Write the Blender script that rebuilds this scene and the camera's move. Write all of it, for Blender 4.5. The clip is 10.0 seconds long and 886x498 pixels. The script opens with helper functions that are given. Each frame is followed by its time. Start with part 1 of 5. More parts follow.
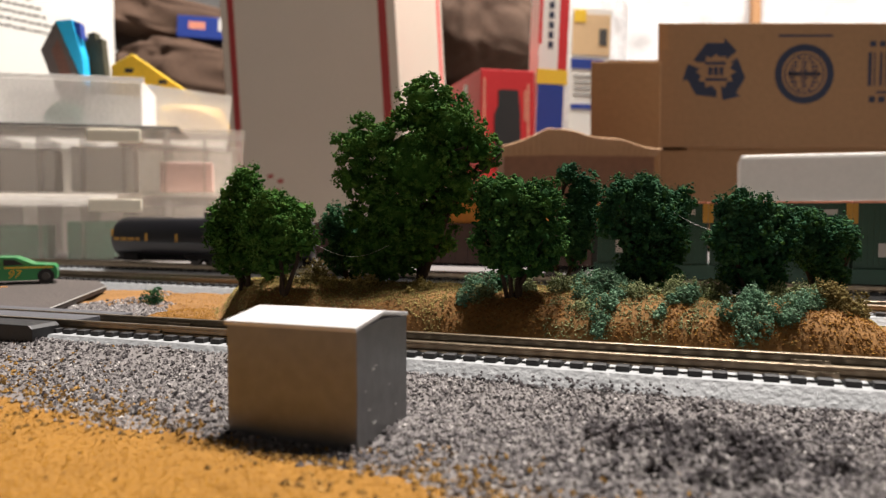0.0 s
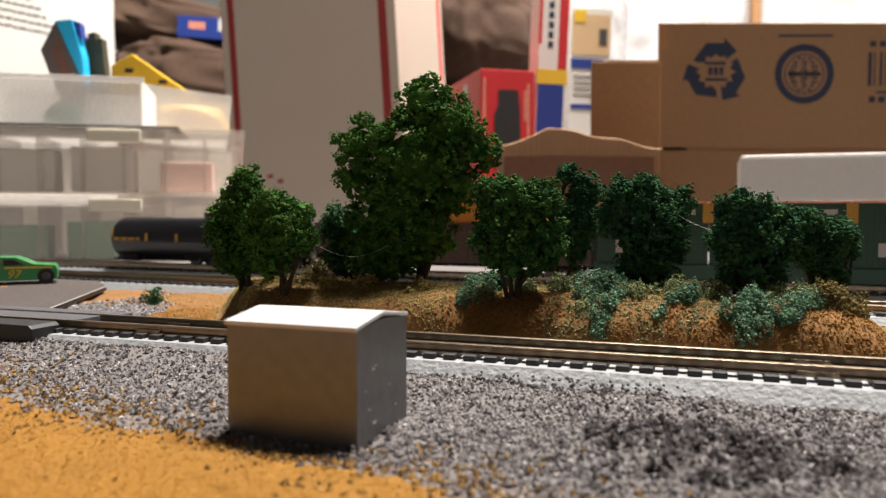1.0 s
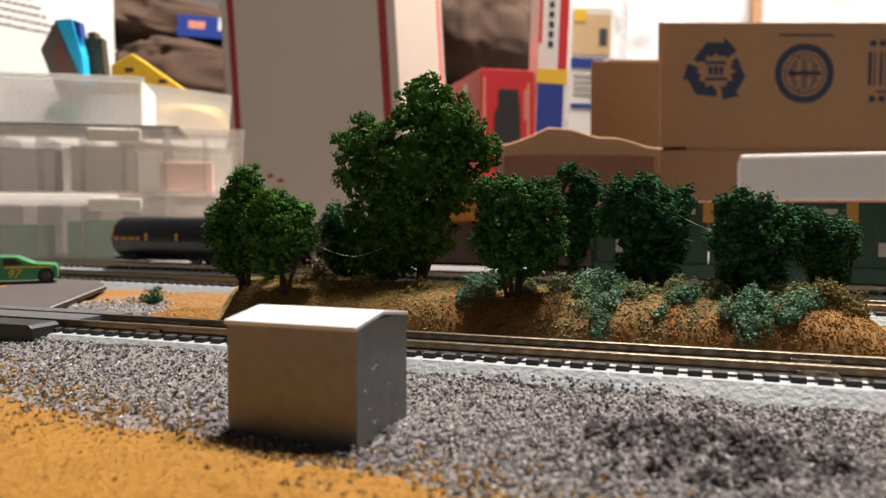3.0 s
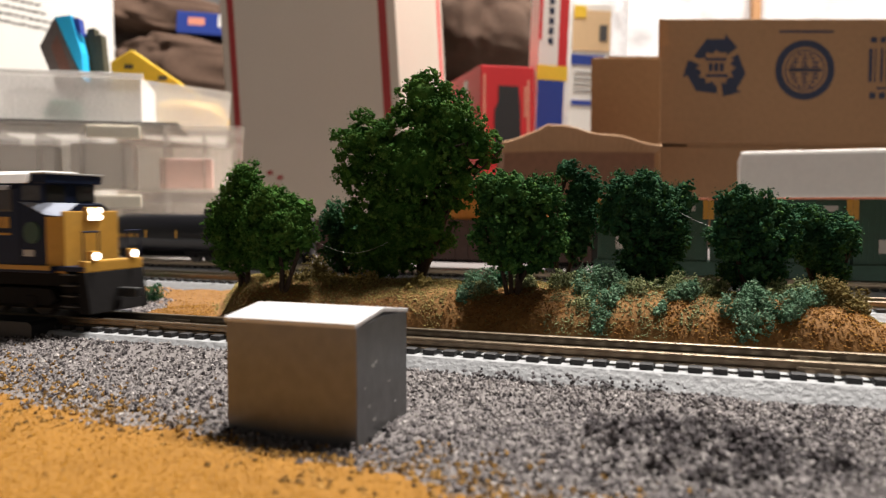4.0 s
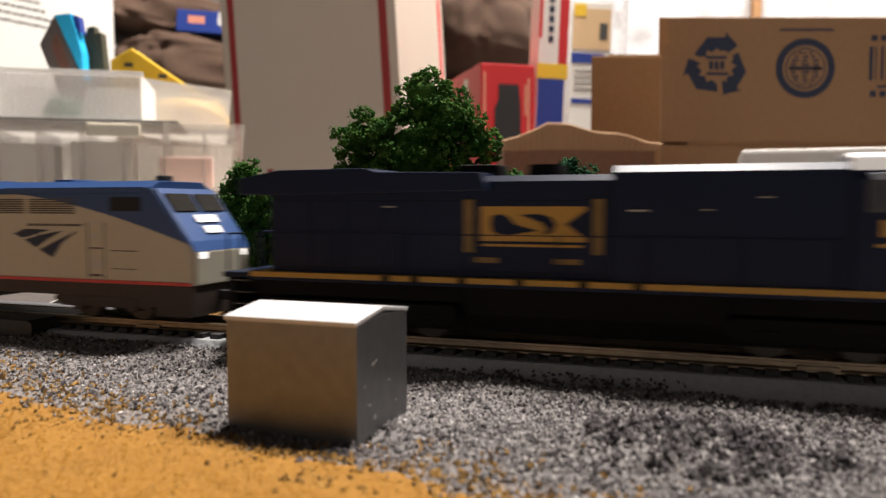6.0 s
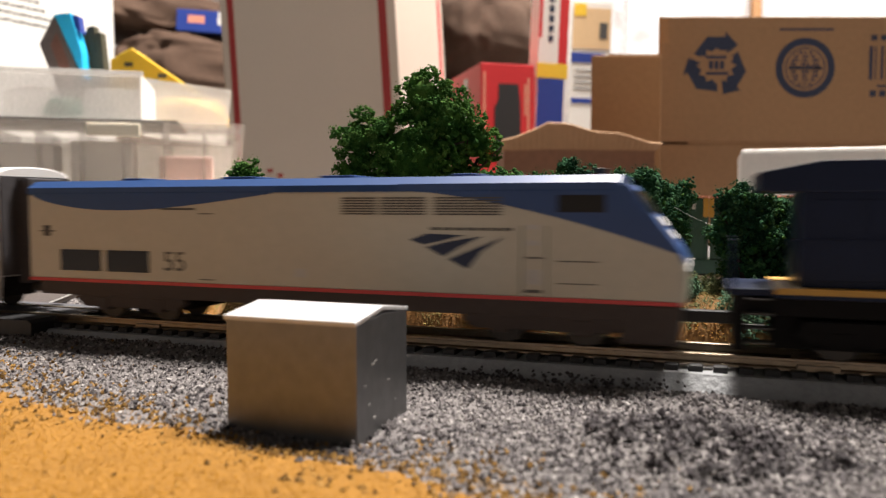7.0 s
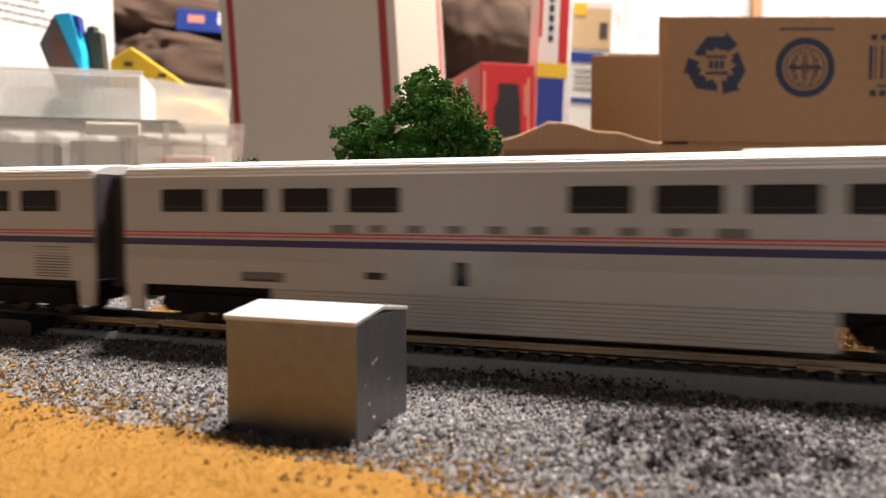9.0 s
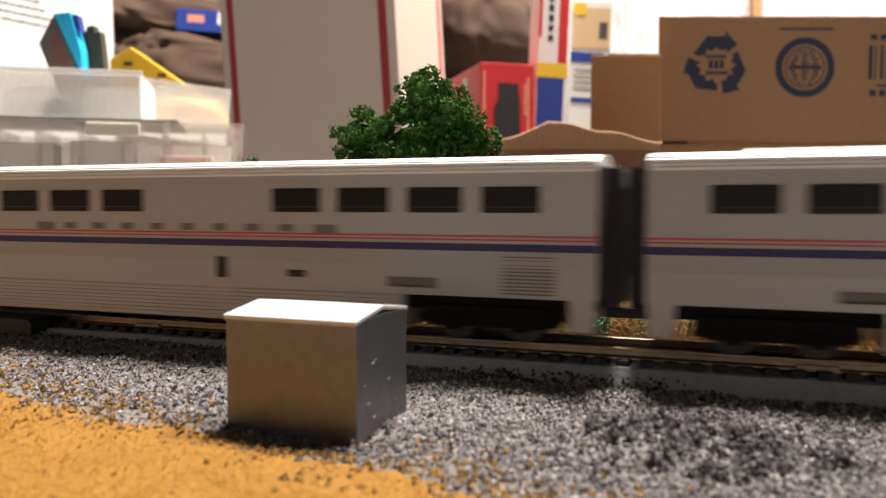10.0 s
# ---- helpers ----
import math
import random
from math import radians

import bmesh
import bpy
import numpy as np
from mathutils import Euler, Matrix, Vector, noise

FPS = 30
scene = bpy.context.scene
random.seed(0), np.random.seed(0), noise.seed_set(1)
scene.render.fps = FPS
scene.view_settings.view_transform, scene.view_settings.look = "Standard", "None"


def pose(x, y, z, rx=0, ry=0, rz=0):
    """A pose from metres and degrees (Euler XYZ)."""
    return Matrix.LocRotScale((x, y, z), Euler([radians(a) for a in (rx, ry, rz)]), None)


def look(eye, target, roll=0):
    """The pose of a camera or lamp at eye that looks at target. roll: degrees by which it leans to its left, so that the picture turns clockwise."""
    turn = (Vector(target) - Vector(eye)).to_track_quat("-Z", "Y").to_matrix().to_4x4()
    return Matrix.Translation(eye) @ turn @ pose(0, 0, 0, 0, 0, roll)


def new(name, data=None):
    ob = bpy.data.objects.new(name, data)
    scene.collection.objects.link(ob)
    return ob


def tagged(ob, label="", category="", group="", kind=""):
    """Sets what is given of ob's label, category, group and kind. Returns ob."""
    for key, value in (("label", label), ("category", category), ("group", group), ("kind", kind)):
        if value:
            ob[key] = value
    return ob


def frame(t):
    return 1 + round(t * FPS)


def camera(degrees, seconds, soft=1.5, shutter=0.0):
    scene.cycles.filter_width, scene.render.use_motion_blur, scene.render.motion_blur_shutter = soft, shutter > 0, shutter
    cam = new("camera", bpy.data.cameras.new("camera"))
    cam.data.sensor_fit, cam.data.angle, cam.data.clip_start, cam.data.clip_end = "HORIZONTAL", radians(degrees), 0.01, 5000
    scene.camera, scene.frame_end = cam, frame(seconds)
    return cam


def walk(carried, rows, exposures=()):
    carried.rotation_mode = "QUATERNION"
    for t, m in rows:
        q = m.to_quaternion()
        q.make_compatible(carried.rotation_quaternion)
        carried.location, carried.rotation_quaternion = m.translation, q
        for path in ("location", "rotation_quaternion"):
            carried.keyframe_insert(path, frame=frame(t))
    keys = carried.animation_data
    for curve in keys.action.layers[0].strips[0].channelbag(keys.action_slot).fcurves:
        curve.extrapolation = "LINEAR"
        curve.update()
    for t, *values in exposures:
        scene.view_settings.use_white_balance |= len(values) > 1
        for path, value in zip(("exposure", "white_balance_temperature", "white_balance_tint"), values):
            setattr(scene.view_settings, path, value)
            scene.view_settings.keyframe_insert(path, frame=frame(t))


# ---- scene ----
# A model railway (1:160) on a table in a cluttered room. Part meshes are drawn in millimetres and scaled by MM.
MM = 0.001
cam = camera(60.0, 10.0, soft=1.3, shutter=0.6)
cam.data.dof.use_dof = True
cam.data.dof.focus_distance = 0.152
cam.data.dof.aperture_fstop = 29.0


def eye(dx, dy, dz, tilt, turn=0.0):
    return pose(dx * MM, dy * MM, (29.9 + dz) * MM, 90 - tilt, 0, turn)


def walk_camera():
    rows = [(0.0, eye(0, 0, 0, 2.866)), (2.7, eye(0, 0, 0, 2.866)), (3.2, eye(0, 0.1, 0.0, 2.95)),
            (3.8, eye(0, 0.2, 0, 3.10)), (4.0, eye(0, 0.25, 0, 3.14)), (4.5, eye(0, 0.3, 0, 3.21, 0.03)),
            (5.5, eye(0, 0.35, 0, 3.25, 0.02)), (7.0, eye(0, 0.4, 0, 3.29, 0.0)), (8.0, eye(0, 0.4, 0, 3.30, 0.0)),
            (10.0, eye(0, 0.4, 0, 3.33, -0.02))]
    walk(cam, rows, exposures=[(0.0, 0.07), (4.0, 0.07), (5.5, 0.04), (5.7, 0.04), (7.0, 0.3), (9.0, 0.35), (10.0, 0.33)])


walk_camera()

# ---- light ----
world = bpy.data.worlds.new("room_dark")
world.use_nodes = True
world.node_tree.nodes["Background"].inputs[0].default_value = (0.9, 0.95, 1.0, 1)
world.node_tree.nodes["Background"].inputs[1].default_value = 0.02
scene.world = world


def lamp(name, at, aim, size, watts, colour):
    data = bpy.data.lights.new(name, "AREA")
    data.shape, data.size, data.energy, data.color = "DISK", size, watts, colour
    ob = new(name, data)
    ob.matrix_world = look(at, aim)
    return tagged(ob, "round white overhead lamp, switched on, out of view", "lamp")


lamp("unseen_lamp", (0.18, 0.64, 1.62), (0.14, 0.6, 0.0), 0.22, 66, (1.0, 0.93, 0.87))

# Added second lamp, unseen: brightens the right side and the carton's end.
lamp("unseen_lamp", (0.85, 0.62, 1.62), (0.75, 0.7, 0.0), 0.24, 38, (1.0, 0.935, 0.87))

# ---- materials ----


def node(nt, kind, **props):
    n = nt.nodes.new(kind)
    for k, v in props.items():
        n.inputs[k.replace("_", " ")].default_value = v
    return n


def mat(name, colour, rough=0.6, metal=0.0, grain=0.25, scale=900.0, bump=0.15, big=40.0, alt=None, spec=0.5, coat=0.0):
    """A surface with grain at two scales: fine noise and broad stains; scale and big are per metre."""
    m = bpy.data.materials.new(name)
    m.use_nodes = True
    nt = m.node_tree
    b = nt.nodes["Principled BSDF"]
    tc = nt.nodes.new("ShaderNodeTexCoord")
    fine = node(nt, "ShaderNodeTexNoise", Scale=scale, Detail=4.0)
    wide = node(nt, "ShaderNodeTexNoise", Scale=big, Detail=3.0)
    for n in (fine, wide):
        nt.links.new(tc.outputs["Object"], n.inputs["Vector"])
    dark = tuple(c * (1 - grain) for c in colour)
    light = alt or tuple(min(1, c * (1 + grain * 0.6)) for c in colour)
    r1 = nt.nodes.new("ShaderNodeValToRGB")
    r1.color_ramp.elements[0].position, r1.color_ramp.elements[1].position = 0.3, 0.7
    r1.color_ramp.elements[0].color, r1.color_ramp.elements[1].color = (*dark, 1), (*light, 1)
    mixn = nt.nodes.new("ShaderNodeMix")
    mixn.data_type = "RGBA"
    mixn.inputs[0].default_value = 0.5
    nt.links.new(fine.outputs["Fac"], r1.inputs[0])
    r2 = nt.nodes.new("ShaderNodeValToRGB")
    r2.color_ramp.elements[0].position, r2.color_ramp.elements[1].position = 0.35, 0.65
    r2.color_ramp.elements[0].color, r2.color_ramp.elements[1].color = (*tuple(c * (1 - grain * 0.5) for c in colour), 1), (*colour, 1)
    nt.links.new(wide.outputs["Fac"], r2.inputs[0])
    nt.links.new(r1.outputs[0], mixn.inputs[6])
    nt.links.new(r2.outputs[0], mixn.inputs[7])
    nt.links.new(mixn.outputs[2], b.inputs["Base Color"])
    b.inputs["Roughness"].default_value = rough
    b.inputs["Metallic"].default_value = metal
    b.inputs["Specular IOR Level"].default_value = spec
    b.inputs["Coat Weight"].default_value = coat
    if bump:
        bp = node(nt, "ShaderNodeBump", Strength=bump, Distance=0.3 / scale)
        nt.links.new(fine.outputs["Fac"], bp.inputs["Height"])
        nt.links.new(bp.outputs[0], b.inputs["Normal"])
    return m


def islands(name, colours, rough=0.95, spec=0.08, tuft=0.0):
    """Loose grains or foam clumps: each piece takes one of the colours."""
    m = bpy.data.materials.new(name)
    m.use_nodes = True
    nt = m.node_tree
    b = nt.nodes["Principled BSDF"]
    src = nt.nodes.new("ShaderNodeNewGeometry")
    ramp = nt.nodes.new("ShaderNodeValToRGB")
    e = ramp.color_ramp.elements
    n = len(colours)
    e[0].color, e[1].color = (*colours[0], 1), (*colours[-1], 1)
    e[1].position = (n - 1) / n + 0.05
    for i in range(1, n - 1):
        k = e.new(i / n)
        k.color = (*colours[i], 1)
    tc = nt.nodes.new("ShaderNodeTexCoord")
    patch = node(nt, "ShaderNodeTexNoise", Scale=330.0, Detail=2.0)
    nt.links.new(tc.outputs["Object"], patch.inputs["Vector"])
    spread = node(nt, "ShaderNodeMapRange", From_Min=0.3, From_Max=0.7)
    nt.links.new(patch.outputs["Fac"], spread.inputs[0])
    pick = nt.nodes.new("ShaderNodeMix")
    pick.inputs[0].default_value = tuft
    nt.links.new(src.outputs["Random Per Island"], pick.inputs[2])
    nt.links.new(spread.outputs[0], pick.inputs[3])
    nt.links.new(pick.outputs[0], ramp.inputs[0])
    fine = node(nt, "ShaderNodeTexNoise", Scale=2500.0, Detail=3.0)
    nt.links.new(tc.outputs["Object"], fine.inputs["Vector"])
    mr = node(nt, "ShaderNodeMapRange", From_Min=0.25, From_Max=0.75, To_Min=0.6, To_Max=1.25)
    nt.links.new(fine.outputs["Fac"], mr.inputs[0])
    mul = nt.nodes.new("ShaderNodeMix")
    mul.data_type, mul.blend_type = "RGBA", "MULTIPLY"
    mul.inputs[0].default_value = 1.0
    nt.links.new(ramp.outputs[0], mul.inputs[6])
    nt.links.new(mr.outputs[0], mul.inputs[7])
    nt.links.new(mul.outputs[2], b.inputs["Base Color"])
    b.inputs["Roughness"].default_value, b.inputs["Specular IOR Level"].default_value = rough, spec
    bp = node(nt, "ShaderNodeBump", Strength=0.4, Distance=0.0002)
    nt.links.new(fine.outputs["Fac"], bp.inputs["Height"])
    nt.links.new(bp.outputs[0], b.inputs["Normal"])
    return m


def clear_plastic(name, colour=(0.95, 0.89, 0.80), rough=0.08, alpha=0.25):
    """Thin clear or milky plastic: part of the light passes straight, part is scattered."""
    m = bpy.data.materials.new(name)
    m.use_nodes = True
    nt = m.node_tree
    b = nt.nodes["Principled BSDF"]
    noise_n = node(nt, "ShaderNodeTexNoise", Scale=60.0, Detail=3.0)
    mr = node(nt, "ShaderNodeMapRange", From_Min=0.3, From_Max=0.7, To_Min=alpha * 0.75, To_Max=min(1, alpha * 1.25))
    nt.links.new(noise_n.outputs["Fac"], mr.inputs[0])
    nt.links.new(mr.outputs[0], b.inputs["Alpha"])
    b.inputs["Base Color"].default_value = (*colour, 1)
    b.inputs["Roughness"].default_value = rough
    return m


def glow(name, colour, power):
    m = bpy.data.materials.new(name)
    m.use_nodes = True
    b = m.node_tree.nodes["Principled BSDF"]
    b.inputs["Base Color"].default_value = (*colour, 1)
    b.inputs["Emission Color"].default_value = (*colour, 1)
    b.inputs["Emission Strength"].default_value = power
    return m


M_WALL = mat("wall_paint", (0.22, 0.215, 0.21), 0.9, scale=300, big=3, grain=0.06)
M_FLOOR = mat("room_carpet", (0.11, 0.105, 0.10), 0.95, scale=500, big=4)
M_GROUND = mat("painted_board", (0.17, 0.155, 0.15), 0.95, scale=1500, big=60)
M_GRAVEL = islands("grey_ballast", [(0.095, 0.083, 0.086), (0.20, 0.182, 0.18), (0.285, 0.26, 0.255), (0.13, 0.117, 0.12), (0.46, 0.43, 0.41), (0.045, 0.04, 0.042)], spec=0.3)
M_DARKGRAVEL = islands("dark_ballast", [(0.05, 0.043, 0.046), (0.095, 0.085, 0.089), (0.16, 0.148, 0.15), (0.07, 0.063, 0.066)])
M_DIRT = islands("brown_dirt_clods", [(0.16, 0.088, 0.028), (0.26, 0.145, 0.042), (0.34, 0.195, 0.06), (0.11, 0.062, 0.022)])
M_TURFBASE = mat("orange_turf_base", (0.27, 0.125, 0.014), 0.95, scale=1800, big=90, grain=0.35, bump=0.3)
M_TURF = islands("orange_turf", [(0.25, 0.115, 0.012), (0.275, 0.13, 0.015), (0.31, 0.15, 0.022), (0.21, 0.095, 0.011)], tuft=0.35)
M_OLIVE = islands("olive_turf", [(0.21, 0.16, 0.05), (0.31, 0.24, 0.08), (0.39, 0.31, 0.12), (0.15, 0.125, 0.045)])
M_RUST = islands("rusty_soil", [(0.17, 0.075, 0.02), (0.24, 0.11, 0.027), (0.12, 0.055, 0.018), (0.31, 0.15, 0.036)])
M_HILL = mat("hill_plaster", (0.24, 0.115, 0.03), 0.95, scale=1400, big=90, grain=0.5, bump=0.5)
M_LEAF = islands("dark_green_foam", [(0.0124, 0.0409, 0.0136), (0.0186, 0.062, 0.0174), (0.031, 0.0899, 0.0223), (0.062, 0.1395, 0.0341)], tuft=0.65)
M_LEAFY = islands("bright_green_foam", [(0.0185, 0.0568, 0.0119), (0.0297, 0.0891, 0.0158), (0.0495, 0.1254, 0.0224), (0.0924, 0.1782, 0.0363)], tuft=0.65)
M_LEAFB = islands("bluish_green_foam", [(0.0108, 0.0408, 0.0204), (0.0168, 0.06, 0.0288), (0.027, 0.084, 0.0384), (0.054, 0.126, 0.054)], tuft=0.65)
M_HILLORANGE = islands("burnt_orange_turf", [(0.22, 0.105, 0.022), (0.29, 0.14, 0.028), (0.35, 0.18, 0.038), (0.16, 0.078, 0.018)])
M_TEAL = islands("pale_teal_foam", [(0.055, 0.125, 0.075), (0.09, 0.175, 0.108), (0.13, 0.235, 0.145), (0.19, 0.285, 0.185)], tuft=0.5)
M_SAGE = islands("sage_foam", [(0.15, 0.18, 0.08), (0.22, 0.25, 0.12), (0.28, 0.30, 0.15), (0.10, 0.12, 0.06)])
M_STRAW = islands("straw_foam", [(0.17, 0.13, 0.045), (0.24, 0.19, 0.075), (0.13, 0.10, 0.035)])
M_BARK = mat("twig_bark", (0.036, 0.021, 0.013), 0.9, scale=1800, big=200, grain=0.5)
M_ROADBED = mat("grey_roadbed_plastic", (0.34, 0.35, 0.36), 0.5, scale=1100, big=30, grain=0.22, bump=1.0)
M_TIE = mat("black_tie_plastic", (0.022, 0.021, 0.022), 0.55, scale=1500, big=120)
M_RAIL = mat("nickel_silver_rail", (0.31, 0.25, 0.18), 0.36, 1.0, scale=700, big=60, grain=0.3)
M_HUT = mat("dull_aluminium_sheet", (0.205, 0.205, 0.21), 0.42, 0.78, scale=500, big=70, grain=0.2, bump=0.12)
# Paler than the hut walls: the light on the roof is in its colour.
M_HUTROOF = mat("toplit_metal_roof", (0.58, 0.57, 0.57), 0.45, 0.2, scale=500, big=60, grain=0.12, bump=0.1)
M_ASPHALT = mat("road_plastic", (0.068, 0.054, 0.048), 0.85, scale=700, big=50, grain=0.45, bump=0.8)
M_PANEL = mat("crossing_panel", (0.075, 0.075, 0.085), 0.6, scale=1500, big=80, bump=0.6)
M_BLACK = mat("black_plastic", (0.012, 0.012, 0.013), 0.5, scale=800, big=60)
M_UNDER = mat("dark_underframe", (0.008, 0.007, 0.007), 0.75, scale=800, big=60, spec=0.15)
M_UNDERBR = mat("brown_underframe", (0.055, 0.038, 0.032), 0.7, scale=800, big=60)
M_NAVY = mat("navy_paint", (0.006, 0.012, 0.036), 0.4, scale=700, big=50, grain=0.2, bump=0.02, spec=0.2)
M_GOLD = mat("golden_yellow_paint", (0.50, 0.265, 0.04), 0.5, scale=700, big=50, grain=0.15, bump=0.02)
M_OLDGOLD = mat("faded_gold_paint", (0.24, 0.14, 0.035), 0.6, scale=700, big=50, grain=0.3, bump=0.02)
M_SILVER = mat("silver_paint", (0.46, 0.425, 0.345), 0.42, 0.15, scale=700, big=50, grain=0.08, bump=0.03)
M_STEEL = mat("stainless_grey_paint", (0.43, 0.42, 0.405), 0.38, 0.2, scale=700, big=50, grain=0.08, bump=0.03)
# Near white: on coach roofs and ribs it holds the light from above.
M_ROOFW = mat("white_or_toplit_paint", (0.86, 0.84, 0.82), 0.42, 0.1, scale=700, big=50, grain=0.06, bump=0.02)
M_AMBLUE = mat("deep_blue_paint", (0.018, 0.055, 0.17), 0.4, scale=700, big=50, grain=0.1, bump=0.02)
M_NAVYSTR = mat("indigo_stripe", (0.03, 0.025, 0.10), 0.5, scale=700, big=50, grain=0.1, bump=0)
M_RED = mat("red_paint", (0.55, 0.05, 0.05), 0.5, scale=700, big=50, grain=0.1, bump=0)
M_WINDOW = mat("smoked_window", (0.022, 0.02, 0.018), 0.15, scale=700, big=50, grain=0.1, bump=0, spec=0.25)
M_GREYDARK = mat("dark_grey_rubber", (0.055, 0.05, 0.055), 0.8, scale=900, big=60)
M_INK = mat("grey_ink", (0.07, 0.065, 0.06), 0.6, scale=900, big=60, bump=0)
M_GREYMID = mat("shadow_grey_paint", (0.16, 0.15, 0.14), 0.6, scale=700, big=50, grain=0.1, bump=0)
M_HEAD = glow("headlight_glow", (1.0, 0.95, 0.85), 5.0)
M_DIM = glow("marker_light_glow", (1.0, 0.95, 0.9), 1.2)
M_GREENBOX = mat("green_container_paint", (0.014, 0.06, 0.038), 0.5, scale=500, big=40)
M_BROWNCAR = mat("brown_wagon_paint", (0.07, 0.035, 0.028), 0.6, scale=500, big=40)
M_ORANGE = mat("orange_container_paint", (0.55, 0.22, 0.03), 0.55, scale=500, big=40)
M_PINK = mat("coral_edge_paint", (0.75, 0.30, 0.20), 0.55, scale=500, big=40)
M_WHITE = mat("white_card", (0.80, 0.77, 0.72), 0.75, scale=400, big=15, grain=0.07)
M_CREAM = mat("cream_card", (0.47, 0.40, 0.33), 0.75, scale=400, big=15, grain=0.08)
M_CARD = mat("brown_cardboard", (0.32, 0.18, 0.09), 0.8, scale=260, big=12, grain=0.14)
M_CARDIN = mat("raw_cardboard", (0.38, 0.20, 0.09), 0.85, scale=260, big=12, grain=0.16)
M_PRINT = mat("dark_blue_print", (0.02, 0.03, 0.065), 0.7, scale=400, big=30, bump=0)
M_CLOTH = mat("brown_cloth", (0.085, 0.048, 0.03), 0.95, scale=420, big=14, grain=0.4, bump=0.5)
M_REDSTRIPE = mat("dark_red_stripe", (0.26, 0.018, 0.016), 0.7, scale=300, big=20, grain=0.1, bump=0)
M_CARRED = mat("box_red_print", (0.62, 0.03, 0.035), 0.45, scale=300, big=20, grain=0.1)
M_YELLOW = mat("yellow_plastic", (0.85, 0.55, 0.04), 0.5, scale=300, big=20, grain=0.1)
M_CYAN = mat("cyan_print", (0.02, 0.45, 0.80), 0.5, scale=300, big=20, grain=0.1)
M_BLUE = mat("blue_print", (0.02, 0.05, 0.28), 0.5, scale=300, big=20, grain=0.1)
M_GREENCAR = mat("bright_green_paint", (0.02, 0.30, 0.08), 0.3, scale=900, big=80, grain=0.1, bump=0.02, coat=0.5)
M_CLEAR = clear_plastic("clear_styrene", (0.95, 0.87, 0.78), alpha=0.17)
M_MILKY = clear_plastic("milky_polythene", (0.95, 0.93, 0.90), 0.35, 0.5)
M_DRAPE = mat("white_sheeting", (0.64, 0.625, 0.625), 0.35, scale=120, big=9, grain=0.1, bump=0.3)
M_SHEET = clear_plastic("white_polythene_sheet", (0.95, 0.94, 0.95), 0.4, 0.9)

# ---- mesh helpers (millimetres) ----


def part(name, bm, material, parent=None, label="", smooth=False):
    """Links a bmesh drawn in millimetres as one mesh object, under parent if there is one."""
    bmesh.ops.scale(bm, vec=(MM, MM, MM), verts=bm.verts)
    me = bpy.data.meshes.new(name)
    bm.to_mesh(me)
    bm.free()
    me.materials.append(material)
    if smooth:
        for p in me.polygons:
            p.use_smooth = True
    ob = new(name, me)
    if parent:
        ob.parent = parent
    if label:
        tagged(ob, label)
    return ob


def block(x0, x1, y0, y1, z0, z1, bev=0.0, bm=None):
    bm = bm or bmesh.new()
    r = bmesh.ops.create_cube(bm, size=1.0)
    vs = r["verts"]
    bmesh.ops.scale(bm, vec=(x1 - x0, y1 - y0, z1 - z0), verts=vs)
    bmesh.ops.translate(bm, vec=((x0 + x1) / 2, (y0 + y1) / 2, (z0 + z1) / 2), verts=vs)
    if bev:
        es = list({e for v in vs for e in v.link_edges})
        bmesh.ops.bevel(bm, geom=es, offset=bev, segments=2, affect="EDGES", profile=0.6)
    return bm


def prism(outline, y0, y1, bev=0.0, bm=None):
    """A shape drawn in x and z, given depth from y0 to y1."""
    bm = bm or bmesh.new()
    a = [bm.verts.new((x, y0, z)) for x, z in outline]
    b = [bm.verts.new((x, y1, z)) for x, z in outline]
    n = len(outline)
    fs = [bm.faces.new(a), bm.faces.new(b[::-1])]
    for i in range(n):
        fs.append(bm.faces.new((a[i], b[i], b[(i + 1) % n], a[(i + 1) % n])))
    bmesh.ops.recalc_face_normals(bm, faces=fs)
    if bev:
        es = list({e for f in fs for e in f.edges})
        bmesh.ops.bevel(bm, geom=es, offset=bev, segments=2, affect="EDGES", profile=0.6)
    return bm


def loft(outline, x0, x1, bev=0.0, bm=None):
    """A cross-section drawn in y and z, drawn out from x0 to x1."""
    bm = bm or bmesh.new()
    a = [bm.verts.new((x0, y, z)) for y, z in outline]
    b = [bm.verts.new((x1, y, z)) for y, z in outline]
    n = len(outline)
    fs = [bm.faces.new(a), bm.faces.new(b[::-1])]
    for i in range(n):
        fs.append(bm.faces.new((a[i], b[i], b[(i + 1) % n], a[(i + 1) % n])))
    bmesh.ops.recalc_face_normals(bm, faces=fs)
    if bev:
        es = list({e for f in (fs[0], fs[1]) for e in f.edges})
        bmesh.ops.bevel(bm, geom=es, offset=bev, segments=2, affect="EDGES", profile=0.6)
    return bm


def tube(p, q, r0, r1=None, seg=8, bm=None):
    bm = bm or bmesh.new()
    r1 = r0 if r1 is None else r1
    p, q = Vector(p), Vector(q)
    d = q - p
    m = Matrix.Translation((p + q) / 2) @ d.to_track_quat("Z", "Y").to_matrix().to_4x4()
    bmesh.ops.create_cone(bm, cap_ends=True, segments=seg, radius1=r0, radius2=r1, depth=d.length, matrix=m)
    return bm


def thing(name, m, label, category, group="", kind=""):
    ob = new(name)
    ob.empty_display_size = 0.01
    ob.matrix_world = m
    return tagged(ob, label, category, group, kind)


ICO_V, ICO_F = None, None


